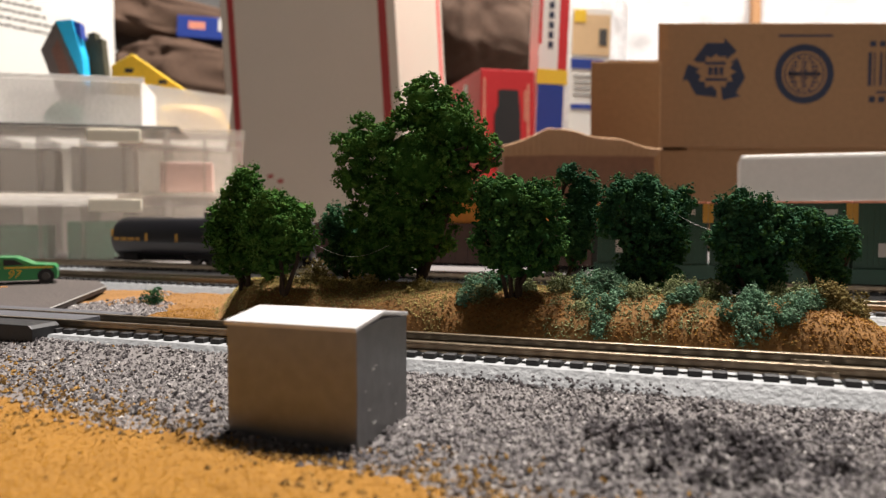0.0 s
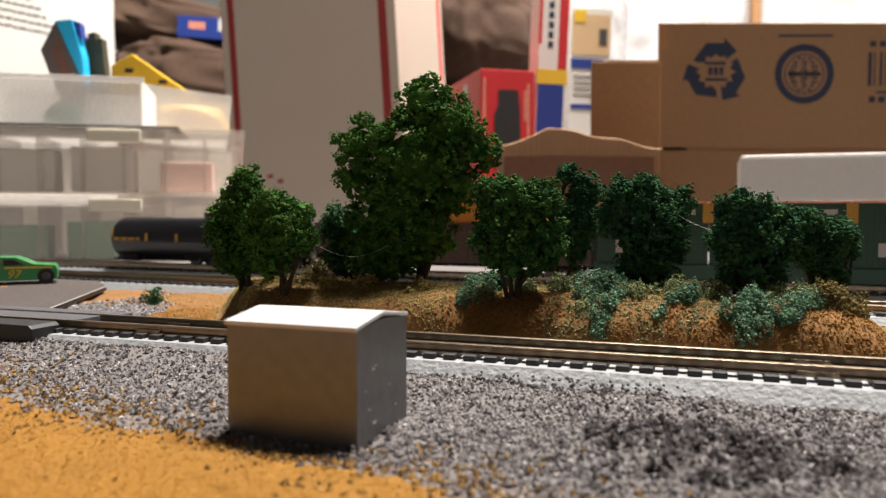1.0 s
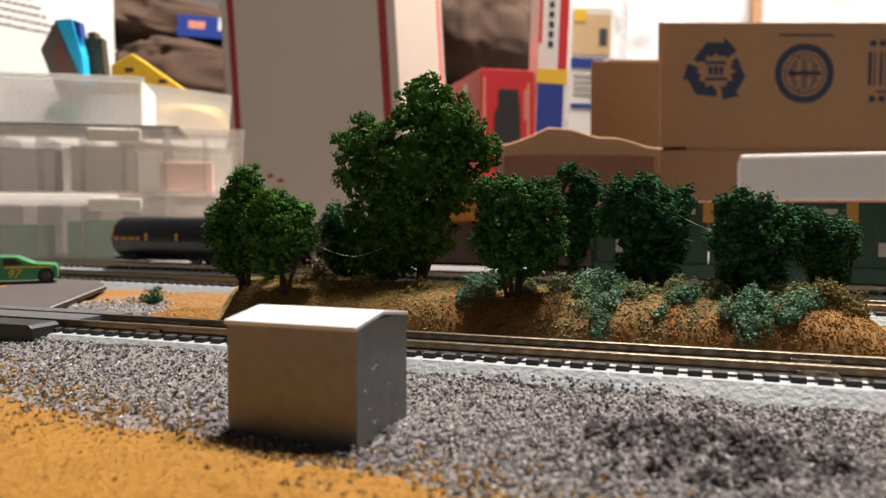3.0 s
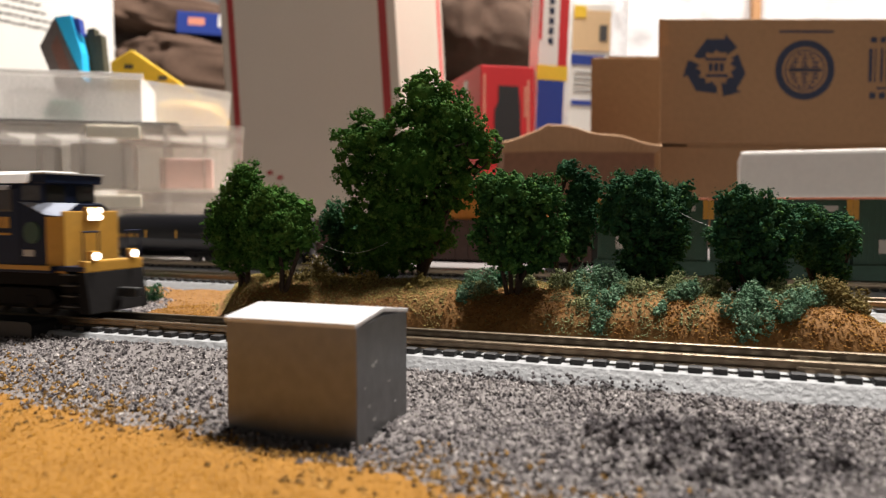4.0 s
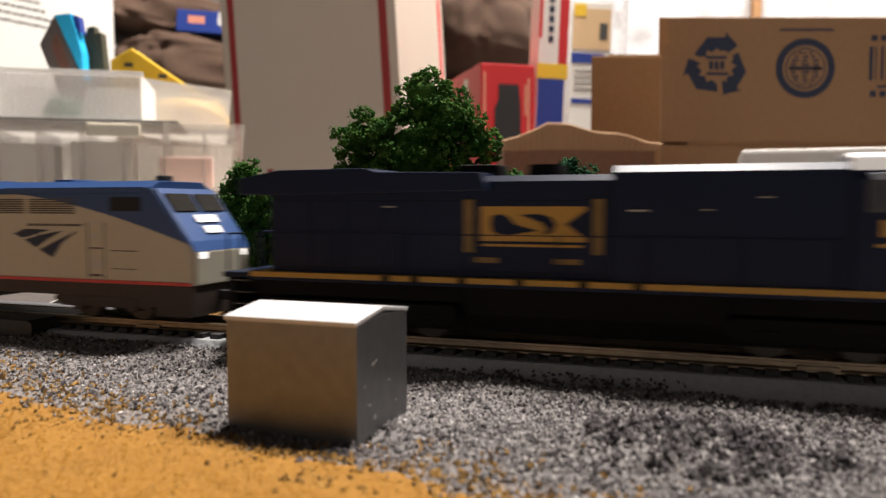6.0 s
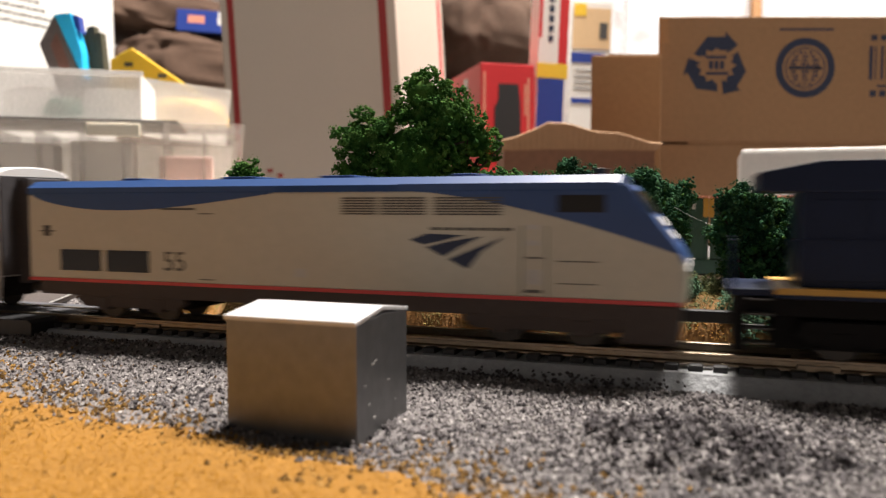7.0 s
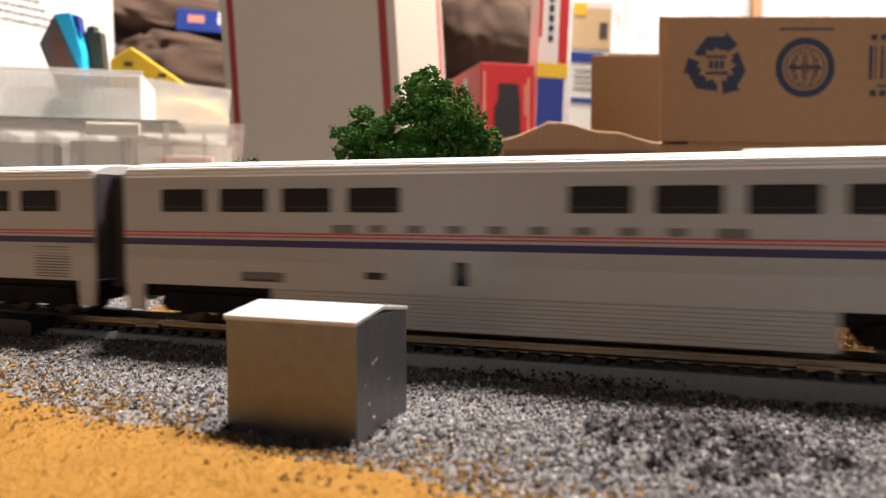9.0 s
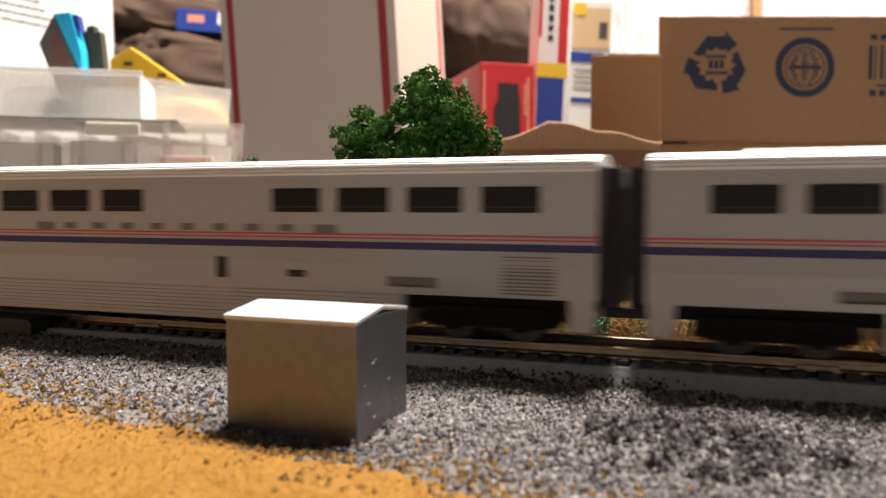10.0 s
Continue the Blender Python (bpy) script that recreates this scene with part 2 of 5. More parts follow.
def octa(bm):
    """An eight-sided grain."""
    v = [bm.verts.new(c) for c in ((1, 0, 0), (0, 1, 0), (-1, 0, 0), (0, -1, 0), (0, 0, 1), (0, 0, -1))]
    for i in range(4):
        bm.faces.new((v[i], v[(i + 1) % 4], v[4]))
        bm.faces.new((v[(i + 1) % 4], v[i], v[5]))


def ico():
    global ICO_V, ICO_F
    if ICO_V is None:
        bm = bmesh.new()
        octa(bm)
        bm.verts.index_update()
        ICO_V = np.array([v.co[:] for v in bm.verts])
        ICO_F = np.array([[v.index for v in f.verts] for f in bm.faces])
        bm.free()
    return ICO_V, ICO_F


def lump_shape():
    """A round lump of twenty faces."""
    bm = bmesh.new()
    bmesh.ops.create_icosphere(bm, subdivisions=1, radius=1.0)
    bm.verts.index_update()
    v = np.array([v.co[:] for v in bm.verts])
    f = np.array([[v.index for v in f.verts] for f in bm.faces])
    bm.free()
    return v, f


def clumps(name, points, radii, material, rng, squash=0.75, rough=0.35, parent=None, soft=False, shape=None):
    """Many small uneven lumps at the points, in one mesh."""
    V, F = shape or ico()
    n = len(points)
    sc = radii[:, None, None] * (1 + rough * (rng.random((n, len(V), 1)) - 0.5) * 2)
    st = np.array([1, 1, squash]) * (1 + 0.5 * (rng.random((n, 1, 3)) - 0.5))
    ang = rng.random((n, 3)) * 6.283
    ca, sa = np.cos(ang), np.sin(ang)
    v = V[None] * sc * st
    x, y, z = v[..., 0], v[..., 1], v[..., 2]
    c, s = ca[:, 0:1], sa[:, 0:1]
    x, y = c * x - s * y, s * x + c * y
    c, s = ca[:, 1:2] * 0.5 + 0.5, sa[:, 1:2] * 0.5
    x, z = c * x - s * z, s * x + c * z
    v = (np.stack([x, y, z], -1) + points[:, None, :]) * MM
    f = F[None] + (np.arange(n) * len(V))[:, None, None]
    me = bpy.data.meshes.new(name)
    me.from_pydata(v.reshape(-1, 3).tolist(), [], f.reshape(-1, 3).tolist())
    me.materials.append(material)
    if soft:
        me.polygons.foreach_set("use_smooth", [True] * len(me.polygons))
    ob = new(name, me)
    if parent:
        ob.parent = parent
    return ob


# the tracks: straight lines y = y0 - k x, in millimetres
def track_pose(y0, k, z=0.0):
    """The frame of a straight track: its own x runs along it, y away from the viewer."""
    return pose(0, y0 * MM, z * MM, 0, 0, -math.degrees(math.atan(k)))


MAIN = (140.7, 0.352)
REAR = (237.5, 0.40)
FAR = (292.0, 0.38)
RAIL_TOP = 6.5


# ---- room and table ----
def build_room():
    def slab(name, x0, x1, y0, y1, z0, z1, m, label):
        ob = part(name, block(x0, x1, y0, y1, z0, z1), m)
        return tagged(ob, label, name.split("_")[0], kind="structure")
    slab("floor", -2100, 2100, -1600, 2300, -850, -760, M_FLOOR, "brown carpeted floor of the room")
    slab("wall_back", -2100, 2100, 2200, 2300, -760, 1680, M_WALL, "off-white painted wall behind the clutter")
    slab("wall_front", -2100, 2100, -1600, -1500, -760, 1680, M_WALL, "off-white painted wall of the room")
    slab("wall_side", -2100, -2000, -1500, 2200, -760, 1680, M_WALL, "off-white painted side wall")
    slab("wall_side_b", 2000, 2100, -1500, 2200, -760, 1680, M_WALL, "off-white painted side wall")
    slab("ceiling", -2100, 2100, -1600, 2300, 1680, 1760, M_WALL, "off-white painted ceiling")
    t = thing("table", pose(0, 0, 0), "wide grey-painted table that carries the railway", "table")
    part("tabletop", block(-1250, 1250, -250, 1350, -30, 0, 1.5), M_GROUND, t)
    for x in (-1180, 1180):
        for y in (-180, 1280):
            part("leg", block(x - 35, x + 35, y - 35, y + 35, -760, -30, 2), M_CARD, t)


build_room()


# ---- tracks ----
def build_track(y0, k, reach, label, tie_reach):
    t = thing("railway_track", track_pose(y0, k), label, "track", kind="structure")
    out = [(-12.6, 0), (-9.2, 3.95), (9.2, 3.95), (12.6, 0)]
    part("roadbed", loft(out, -reach, reach), M_ROADBED, t, "light grey moulded plastic roadbed")
    tie_bm = block(-1.1, 1.1, -7.7, 7.7, 3.7, 4.9, 0.22)
    first = None
    pitch = 3.7
    n = int(tie_reach / pitch)
    for i in range(-n, n + 1):
        if first is None:
            first = part("tie", tie_bm, M_TIE, t)
            ob = first
        else:
            ob = new("tie", first.data)
            ob.parent = t
        ob.location = (i * pitch * MM, 0, 0)
    rest = bmesh.new()
    i = n + 1
    while i * pitch < reach:
        for s in (-1, 1):
            block(s * i * pitch - 0.95, s * i * pitch + 0.95, -7.7, 7.7, 3.7, 4.9, 0, rest)
        i += 1
    tagged(part("further_ties", rest, M_TIE, t), kind="stuff")
    w = [(-1.0, 4.7), (-1.0, 5.0), (-0.3, 5.25), (-0.3, 5.95), (-0.55, 6.1), (-0.55, 6.42), (-0.45, 6.5), (0.45, 6.5), (0.55, 6.42),
         (0.55, 6.1), (0.3, 5.95), (0.3, 5.25), (1.0, 5.0), (1.0, 4.7)]
    for y in (-4.8, 4.8):
        part("rail", loft([(a + y, b) for a, b in w], -reach, reach), M_RAIL, t, "nickel silver rail")
    # joiners where two lengths meet
    for x in (-62, 62):
        for y in (-4.8, 4.8):
            part("rail_joiner", block(x - 3, x + 3, y - 0.95, y + 0.95, 4.75, 5.6, 0.15), M_RAIL, t)
    return t


build_track(*MAIN, 1150, "main track with black ties on light grey plastic roadbed", 270)
build_track(*REAR, 700, "second track with black ties behind the planted hill", 290)
build_track(*FAR, 700, "third track that carries the parked wagons", 290)


def along(track, s, off=0.0):
    """Place in millimetres at s along a track, off millimetres behind its middle."""
    a = math.atan(track[1])
    return Vector((s * math.cos(a) + off * math.sin(a), track[0] - s * math.sin(a) + off * math.cos(a), 0))


def off_main(x, y):
    a = math.atan(MAIN[1])
    return (y - (MAIN[0] - MAIN[1] * x)) * math.cos(a)


# ---- ground cover ----
def ground_height(x, y):
    d = off_main(x, y)
    h = 0.8 + 0.7 * noise.noise((x * 0.05, y * 0.05, 3.1)) + 0.35 * noise.noise((x * 0.16, y * 0.16, 7.7))
    if d < 0:
        h += 0.9 * math.exp(-((d + 17) / 6.0) ** 2)
        # a swell of the ballast
        h += 1.6 * math.exp(-(((x - 27) / 12) ** 2 + ((y - 91) / 8) ** 2))
        # banked up against the roadbed towards the crossing
        h += 1.9 / (1 + math.exp((x + 12) / 9)) * math.exp(-((d + 11.5) / 4.0) ** 2)
        # trodden hollow round the hut
        h -= 0.75 * math.exp(-(((x + 15) / 13) ** 2 + ((y - 97) / 11) ** 2))
    return max(h, 0.06)


def hill_edge(s, d):
    """How far a place lies inside the slanting end of the hill."""
    return s + 61 + 0.7 * (d - 20)


def hill_height(x, y, steep=0.53, top=13.2):
    """The planted hill between the two tracks."""
    d = off_main(x, y)
    s = x * math.cos(math.atan(MAIN[1])) - (y - MAIN[0]) * math.sin(math.atan(MAIN[1]))
    if d < 11.5:
        return 0.0
    u = (d - 11.5) / 62.0
    prof = max(0.0, math.sin(min(1.0, max(0.0, u)) ** steep * math.pi))
    left = 1 / (1 + math.exp(-min(60.0, max(-60.0, hill_edge(s, d) / 2.2))))
    right = 1 / (1 + math.exp((s - 78) / 3.2))
    h = top * prof ** 0.8 * left * right
    flat = min(1, (d - 11.5) / 2.0) * min(1, max(0, (72 - d) / 3.0)) * (3.8 + 0.5 * noise.noise((x * 0.1, y * 0.1, 6.0)))
    h = max(h, flat)
    h += (1.1 * noise.noise((x * 0.07, y * 0.07, 1.3)) + 0.5 * noise.noise((x * 0.25, y * 0.25, 5.3))) * min(1, h / 3)
    return h


def sheet(name, x0, x1, y0, y1, step, fn, material, label, category):
    nx, ny = int((x1 - x0) / step), int((y1 - y0) / step)
    vs, fs = [], []
    for j in range(ny + 1):
        for i in range(nx + 1):
            x, y = x0 + (x1 - x0) * i / nx, y0 + (y1 - y0) * j / ny
            vs.append((x * MM, y * MM, fn(x, y) * MM))
    for j in range(ny):
        for i in range(nx):
            a = j * (nx + 1) + i
            fs.append((a, a + 1, a + nx + 2, a + nx + 1))
    me = bpy.data.meshes.new(name)
    me.from_pydata(vs, [], fs)
    me.materials.append(material)
    for p in me.polygons:
        p.use_smooth = True
    return tagged(new(name, me), label, category, kind="structure")


sheet("ground", -190, 150, 35, 215, 2.0, lambda x, y: ground_height(x, y) if off_main(x, y) < -9 else (0.3 if off_main(x, y) < 12 else 0.5),
      M_GROUND, "grey painted base under ballast and turf", "ground")
sheet("hill_ground", -140, 150, 60, 300, 1.5, lambda x, y: hill_height(x, y) - 0.05, M_HILL, "low planted hill of brown and orange earth", "hill")


def turf_share(x, y):
    """How much of the foreground is orange turf rather than ballast: the near corner."""
    edge = 81.0 - 0.55 * (x + 5)
    return 1 / (1 + math.exp((y - edge + 3.0 * noise.noise((x * 0.1, y * 0.1, 2.0))) / (2.6 + 0.06 * max(0.0, -x - 15))))


def tint_ground():
    g = bpy.data.objects["ground"].data
    g.materials.append(M_TURFBASE)
    for p in g.polygons:
        if turf_share(p.center.x / MM, p.center.y / MM) > 0.45 and off_main(p.center.x / MM, p.center.y / MM) < -14:
            p.material_index = 1


tint_ground()


def scatter_ground():
    rng = np.random.default_rng(4)
    grey, dark, orange, dirt = [], [], [], []
    n = 0
    while n < 60000:
        y = 66 + 104 * rng.random() ** 1.35
        half = 14 + y * 0.62
        x = (rng.random() * 2 - 1) * half
        d = off_main(x, y)
        if d > -11.2 + 1.6 / (1 + math.exp((x + 12) / 9)) + 1.2 * noise.noise((x * 0.2, y * 0.2, 0)):
            continue
        n += 1
        z = ground_height(x, y)
        ts = turf_share(x, y)
        if rng.random() < min(1.0, ts * 1.45):
            (dirt if rng.random() < (0.30 * max(0.0, noise.noise((x * 0.22, y * 0.22, 11.0)) + 0.1) if ts < 0.93 else 0.004) else orange).append((x, y, z + 0.04))
            continue
        # Second term: dark grains that paint the hut's shade before it.
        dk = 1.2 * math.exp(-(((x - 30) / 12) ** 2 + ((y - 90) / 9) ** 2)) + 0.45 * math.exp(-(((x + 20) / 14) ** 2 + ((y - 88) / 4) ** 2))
        heap = max(0, 0.25 + 1.6 * noise.noise((x * 0.33, y * 0.33, 5.0)))
        dk *= 0.15 + 1.9 * heap
        dk += 0.5 * max(0, noise.noise((x * 0.09, y * 0.09, 9.0)))
        # Dirt and dark grains before the hut also paint in its shade.
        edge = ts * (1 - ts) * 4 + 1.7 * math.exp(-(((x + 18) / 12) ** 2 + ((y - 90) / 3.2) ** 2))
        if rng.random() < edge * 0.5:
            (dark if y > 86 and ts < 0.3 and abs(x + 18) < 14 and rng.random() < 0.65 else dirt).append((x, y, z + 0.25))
            continue
        (dark if rng.random() < dk * 0.9 else grey).append((x, y, z + 0.45 * rng.random() ** 2 + (min(2.0, 0.5 + 1.8 * heap) * rng.random() if dk > 0.5 else 0)))
    for _ in range(26000):
        y = 64 + 62 * rng.random() ** 1.2
        x = -(rng.random() * 1.25 - 0.25) * (14 + y * 0.62)
        if rng.random() < turf_share(x, y) ** 1.5:
            orange.append((x, y, ground_height(x, y) + 0.1 * rng.random()))
    for name, pts, m, r, label, cat in (
            ("ballast_gravel", grey, M_GRAVEL, 0.36, "loose grey and white ballast gravel", "gravel"),
            ("dark_gravel", dark, M_DARKGRAVEL, 0.46, "darker ballast grains, some painting shade before the hut", "gravel"),
            ("dirt_clods", dirt, M_DIRT, 0.4, "brown dirt clods at the edge of the turf", "dirt"),
            ("turf_granules", orange, M_TURF, 0.13, "fine orange turf granules", "turf")):
        p = np.array(pts)
        ob = clumps(name, p, r * (0.6 + 0.8 * rng.random(len(p))), m, rng, 0.4 if m == M_TURF else 0.9)
        tagged(ob, label, cat, kind="stuff")
    # a few dark crumbs on the foot of the roadbed
    p = []
    for i in range(150):
        c = along(MAIN, rng.choice([12, 16, 24, 31, 39]) + rng.normal() * 2.6, -11.0 - abs(rng.normal()) * 1.2)
        p.append((c.x, c.y, 1.6 + rng.random() * 1.6))
    tagged(clumps("gravel_crumbs", np.array(p), 0.3 + 0.25 * rng.random(len(p)), M_DARKGRAVEL, rng), "dark crumbs of ballast on the roadbed", "gravel", kind="stuff")


scatter_ground()


def scatter_hill():
    rng = np.random.default_rng(9)
    rust, olive, orange, sage, grey = [], [], [], [], []
    n = 0
    while n < 60000:
        s, d = rng.uniform(-118, 104), 11.5 + (56 if rng.random() < 0.3 else 26) * rng.random() ** 1.15
        c = along(MAIN, s, d)
        h = hill_height(c.x, c.y)
        n += 1
        p = (c.x, c.y, h + 0.1)
        k = noise.noise((c.x * 0.06, c.y * 0.06, 4.4)) + 0.5 * noise.noise((c.x * 0.2, c.y * 0.2, 8.4))
        inside = hill_edge(s, d)
        if inside < -3 + 4 * k or (s > 80 and d < 17):
            (grey if inside < -24 + 8 * k or s > 84 else orange).append((c.x, c.y, max(h, 0.4)))
        elif d > 24 - 5 * k or s < -5 and d > 13 - 5 * k:
            olive.append(p)
        elif k > 0.12 and s > 16:
            sage.append(p)
        else:
            (orange if s > 34 and rng.random() < 0.42 or s < -60 else rust).append(p)
    for name, pts, m, r, label, cat in (
            ("rusty_earth", rust, M_RUST, 0.2, "rust-brown earth granules on the hill", "earth"),
            ("olive_turf", olive, M_OLIVE, 0.22, "olive turf granules on the hill", "turf"),
            ("orange_turf", orange, M_HILLORANGE, 0.2, "orange turf granules on the hill", "turf"),
            ("sage_turf", sage, M_SAGE, 0.2, "sage green turf on the hill", "turf"),
            ("pale_ballast", grey, M_GRAVEL, 0.45, "grey ballast beside the hill", "gravel")):
        if pts:
            p = np.array(pts)
            tagged(clumps(name, p, r * (0.6 + 0.9 * rng.random(len(p))), m, rng, 0.9 if m == M_GRAVEL else 0.5), label, cat, kind="stuff")


scatter_hill()


def scatter_fibres():
    """Short dry fibres lying every way on the slope of the hill."""
    rng = np.random.default_rng(15)
    vs, fs = [], []
    for _ in range(5000):
        c = along(MAIN, rng.uniform(-58, 62), 12.5 + 26 * rng.random())
        z = hill_height(c.x, c.y) + 0.12
        q, tip, w = rng.random() * 6.283, rng.random() * 1.1, 0.045
        ln = 0.6 + 1.1 * rng.random()
        dx, dy = math.cos(q), math.sin(q)
        i = len(vs)
        for p in ((c.x - dy * w, c.y + dx * w, z), (c.x + dy * w, c.y - dx * w, z), (c.x, c.y, z + 2 * w), (c.x + dx * ln, c.y + dy * ln, z + tip)):
            vs.append(tuple(a * MM for a in p))
        fs += [(i, i + 2, i + 1), (i, i + 1, i + 3), (i + 1, i + 2, i + 3), (i + 2, i, i + 3)]
    me = bpy.data.meshes.new("dry_fibres")
    me.from_pydata(vs, [], fs)
    me.materials.append(M_FIBRE)
    tagged(new("dry_fibres", me), "short dry straw fibres strewn on the hill", "grass", kind="stuff")


M_FIBRE = islands("dry_fibre", [(0.20, 0.15, 0.05), (0.33, 0.26, 0.11), (0.26, 0.14, 0.04), (0.16, 0.17, 0.07)])
scatter_fibres()


# ---- trees ----
def crown_points(rng, lobes, n, depth=0.35, wild=1.0):
    """Points near the skin of overlapping lobes (x, y, z, rx, ry, rz), with dents."""
    pts = []
    vol = np.array([l[3] * l[4] + l[3] * l[5] + l[4] * l[5] for l in lobes])
    vol = vol / vol.sum()
    while len(pts) < n:
        x, y, z, rx, ry, rz = lobes[rng.choice(len(lobes), p=vol)]
        v = rng.normal(size=3)
        v /= np.linalg.norm(v)
        f = 1.0 + 0.30 * wild * noise.noise((v[0] * 2.2 + x, v[1] * 2.2 + y, v[2] * 2.2 + z)) + 0.22 * wild * noise.noise((v[0] * 5 + x, v[1] * 5 + y, v[2] * 5 + z))
        f *= 1 - depth * rng.random() ** 2
        pts.append((x + v[0] * rx * f, y + v[1] * ry * f, z + v[2] * rz * f))
    return np.array(pts)


def tree(px, py, base, lobes, material, n, seed, label, trunk=1.6, stems=3, accent=None):
    """lobes: x and y from the foot of the trunk, z above the table, and three radii, in millimetres."""
    lobes = [(x, y, z - base - 0.3, rx * 1.09, ry * 1.09, rz * 1.09) for x, y, z, rx, ry, rz in lobes]
    rng = np.random.default_rng(seed)
    t = thing("tree", pose(px * MM, py * MM, base * MM), label, "tree", "trees on the hill")
    bm = bmesh.new()
    for i in range(stems):
        l = lobes[i % len(lobes)]
        a = Vector((rng.normal() * 0.7, rng.normal() * 0.7, -1.5))
        c = Vector((l[0], l[1], l[2]))
        b = a.lerp(c, 0.45) + Vector((rng.normal(), rng.normal(), 0.6))
        tube(a, b, trunk * 0.4, trunk * 0.3, 8, bm)
        tube(b, c, trunk * 0.3, trunk * 0.14, 7, bm)
        for j in range(3):
            e = c + Vector((rng.normal() * l[3] * 0.5, rng.normal() * l[4] * 0.5, rng.normal() * l[5] * 0.35))
            tube(b.lerp(c, 0.3 + 0.2 * j), e, trunk * 0.16, trunk * 0.07, 6, bm)
    part("trunk", bm, M_BARK, t, "brown twig trunk with bare limbs")
    # sprays: tufts set on the lobes, each a bunch of foam lumps with finer crumbs on them
    k = n // 8
    heart = crown_points(rng, lobes, k, 0.12, 0.55)
    size = 0.8 + 1.1 * rng.random(k) ** 1.6
    pts, rad, fine = [], [], []
    for c, r in zip(heart, size):
        m = int(16 * (r / 1.5) ** 2) + 6
        v = rng.normal(size=(m, 3))
        v /= np.linalg.norm(v, axis=1)[:, None]
        pts.append(c + v * r * (0.55 + 0.5 * rng.random((m, 1))) * np.array([1, 1, 0.85]))
        rad.append(0.3 + 0.32 * rng.random(m) ** 1.3)
        m = int(32 * (r / 1.5) ** 2)
        v = rng.normal(size=(m, 3))
        v /= np.linalg.norm(v, axis=1)[:, None]
        fine.append(c + v * (r * (0.85 + 0.35 * rng.random((m, 1))) + 0.3))
    pts, rad, fine = np.concatenate(pts), np.concatenate(rad), np.concatenate(fine)
    fill = crown_points(rng, lobes, int(k * 2.2), 0.1, 0.4) * np.array([0.9, 0.9, 0.97])
    shape = lump_shape()
    clumps("crown_filling", fill, 0.55 + 0.5 * rng.random(len(fill)), material, rng, 0.9, 0.55, t, False, shape)
    pick = rng.random(len(pts)) < 0.75
    clumps("crown", pts[pick], rad[pick], material, rng, 0.9, 0.42, t, False, shape)
    clumps("crown_tint", pts[~pick], rad[~pick], accent or material, rng, 0.9, 0.42, t, False, shape)
    clumps("crown_fringe", fine, 0.12 + 0.2 * rng.random(len(fine)), material, rng, 0.9, 0.45, t, True)
    bm = bmesh.new()
    for x, y, z, rx, ry, rz in lobes:
        m = Matrix.Translation((x, y, z)) @ Matrix.Diagonal((rx * 0.6, ry * 0.6, rz * 0.6, 1))
        bmesh.ops.create_icosphere(bm, subdivisions=3, radius=1.0, matrix=m)
    part("crown_heart", bm, material, t)
    return t


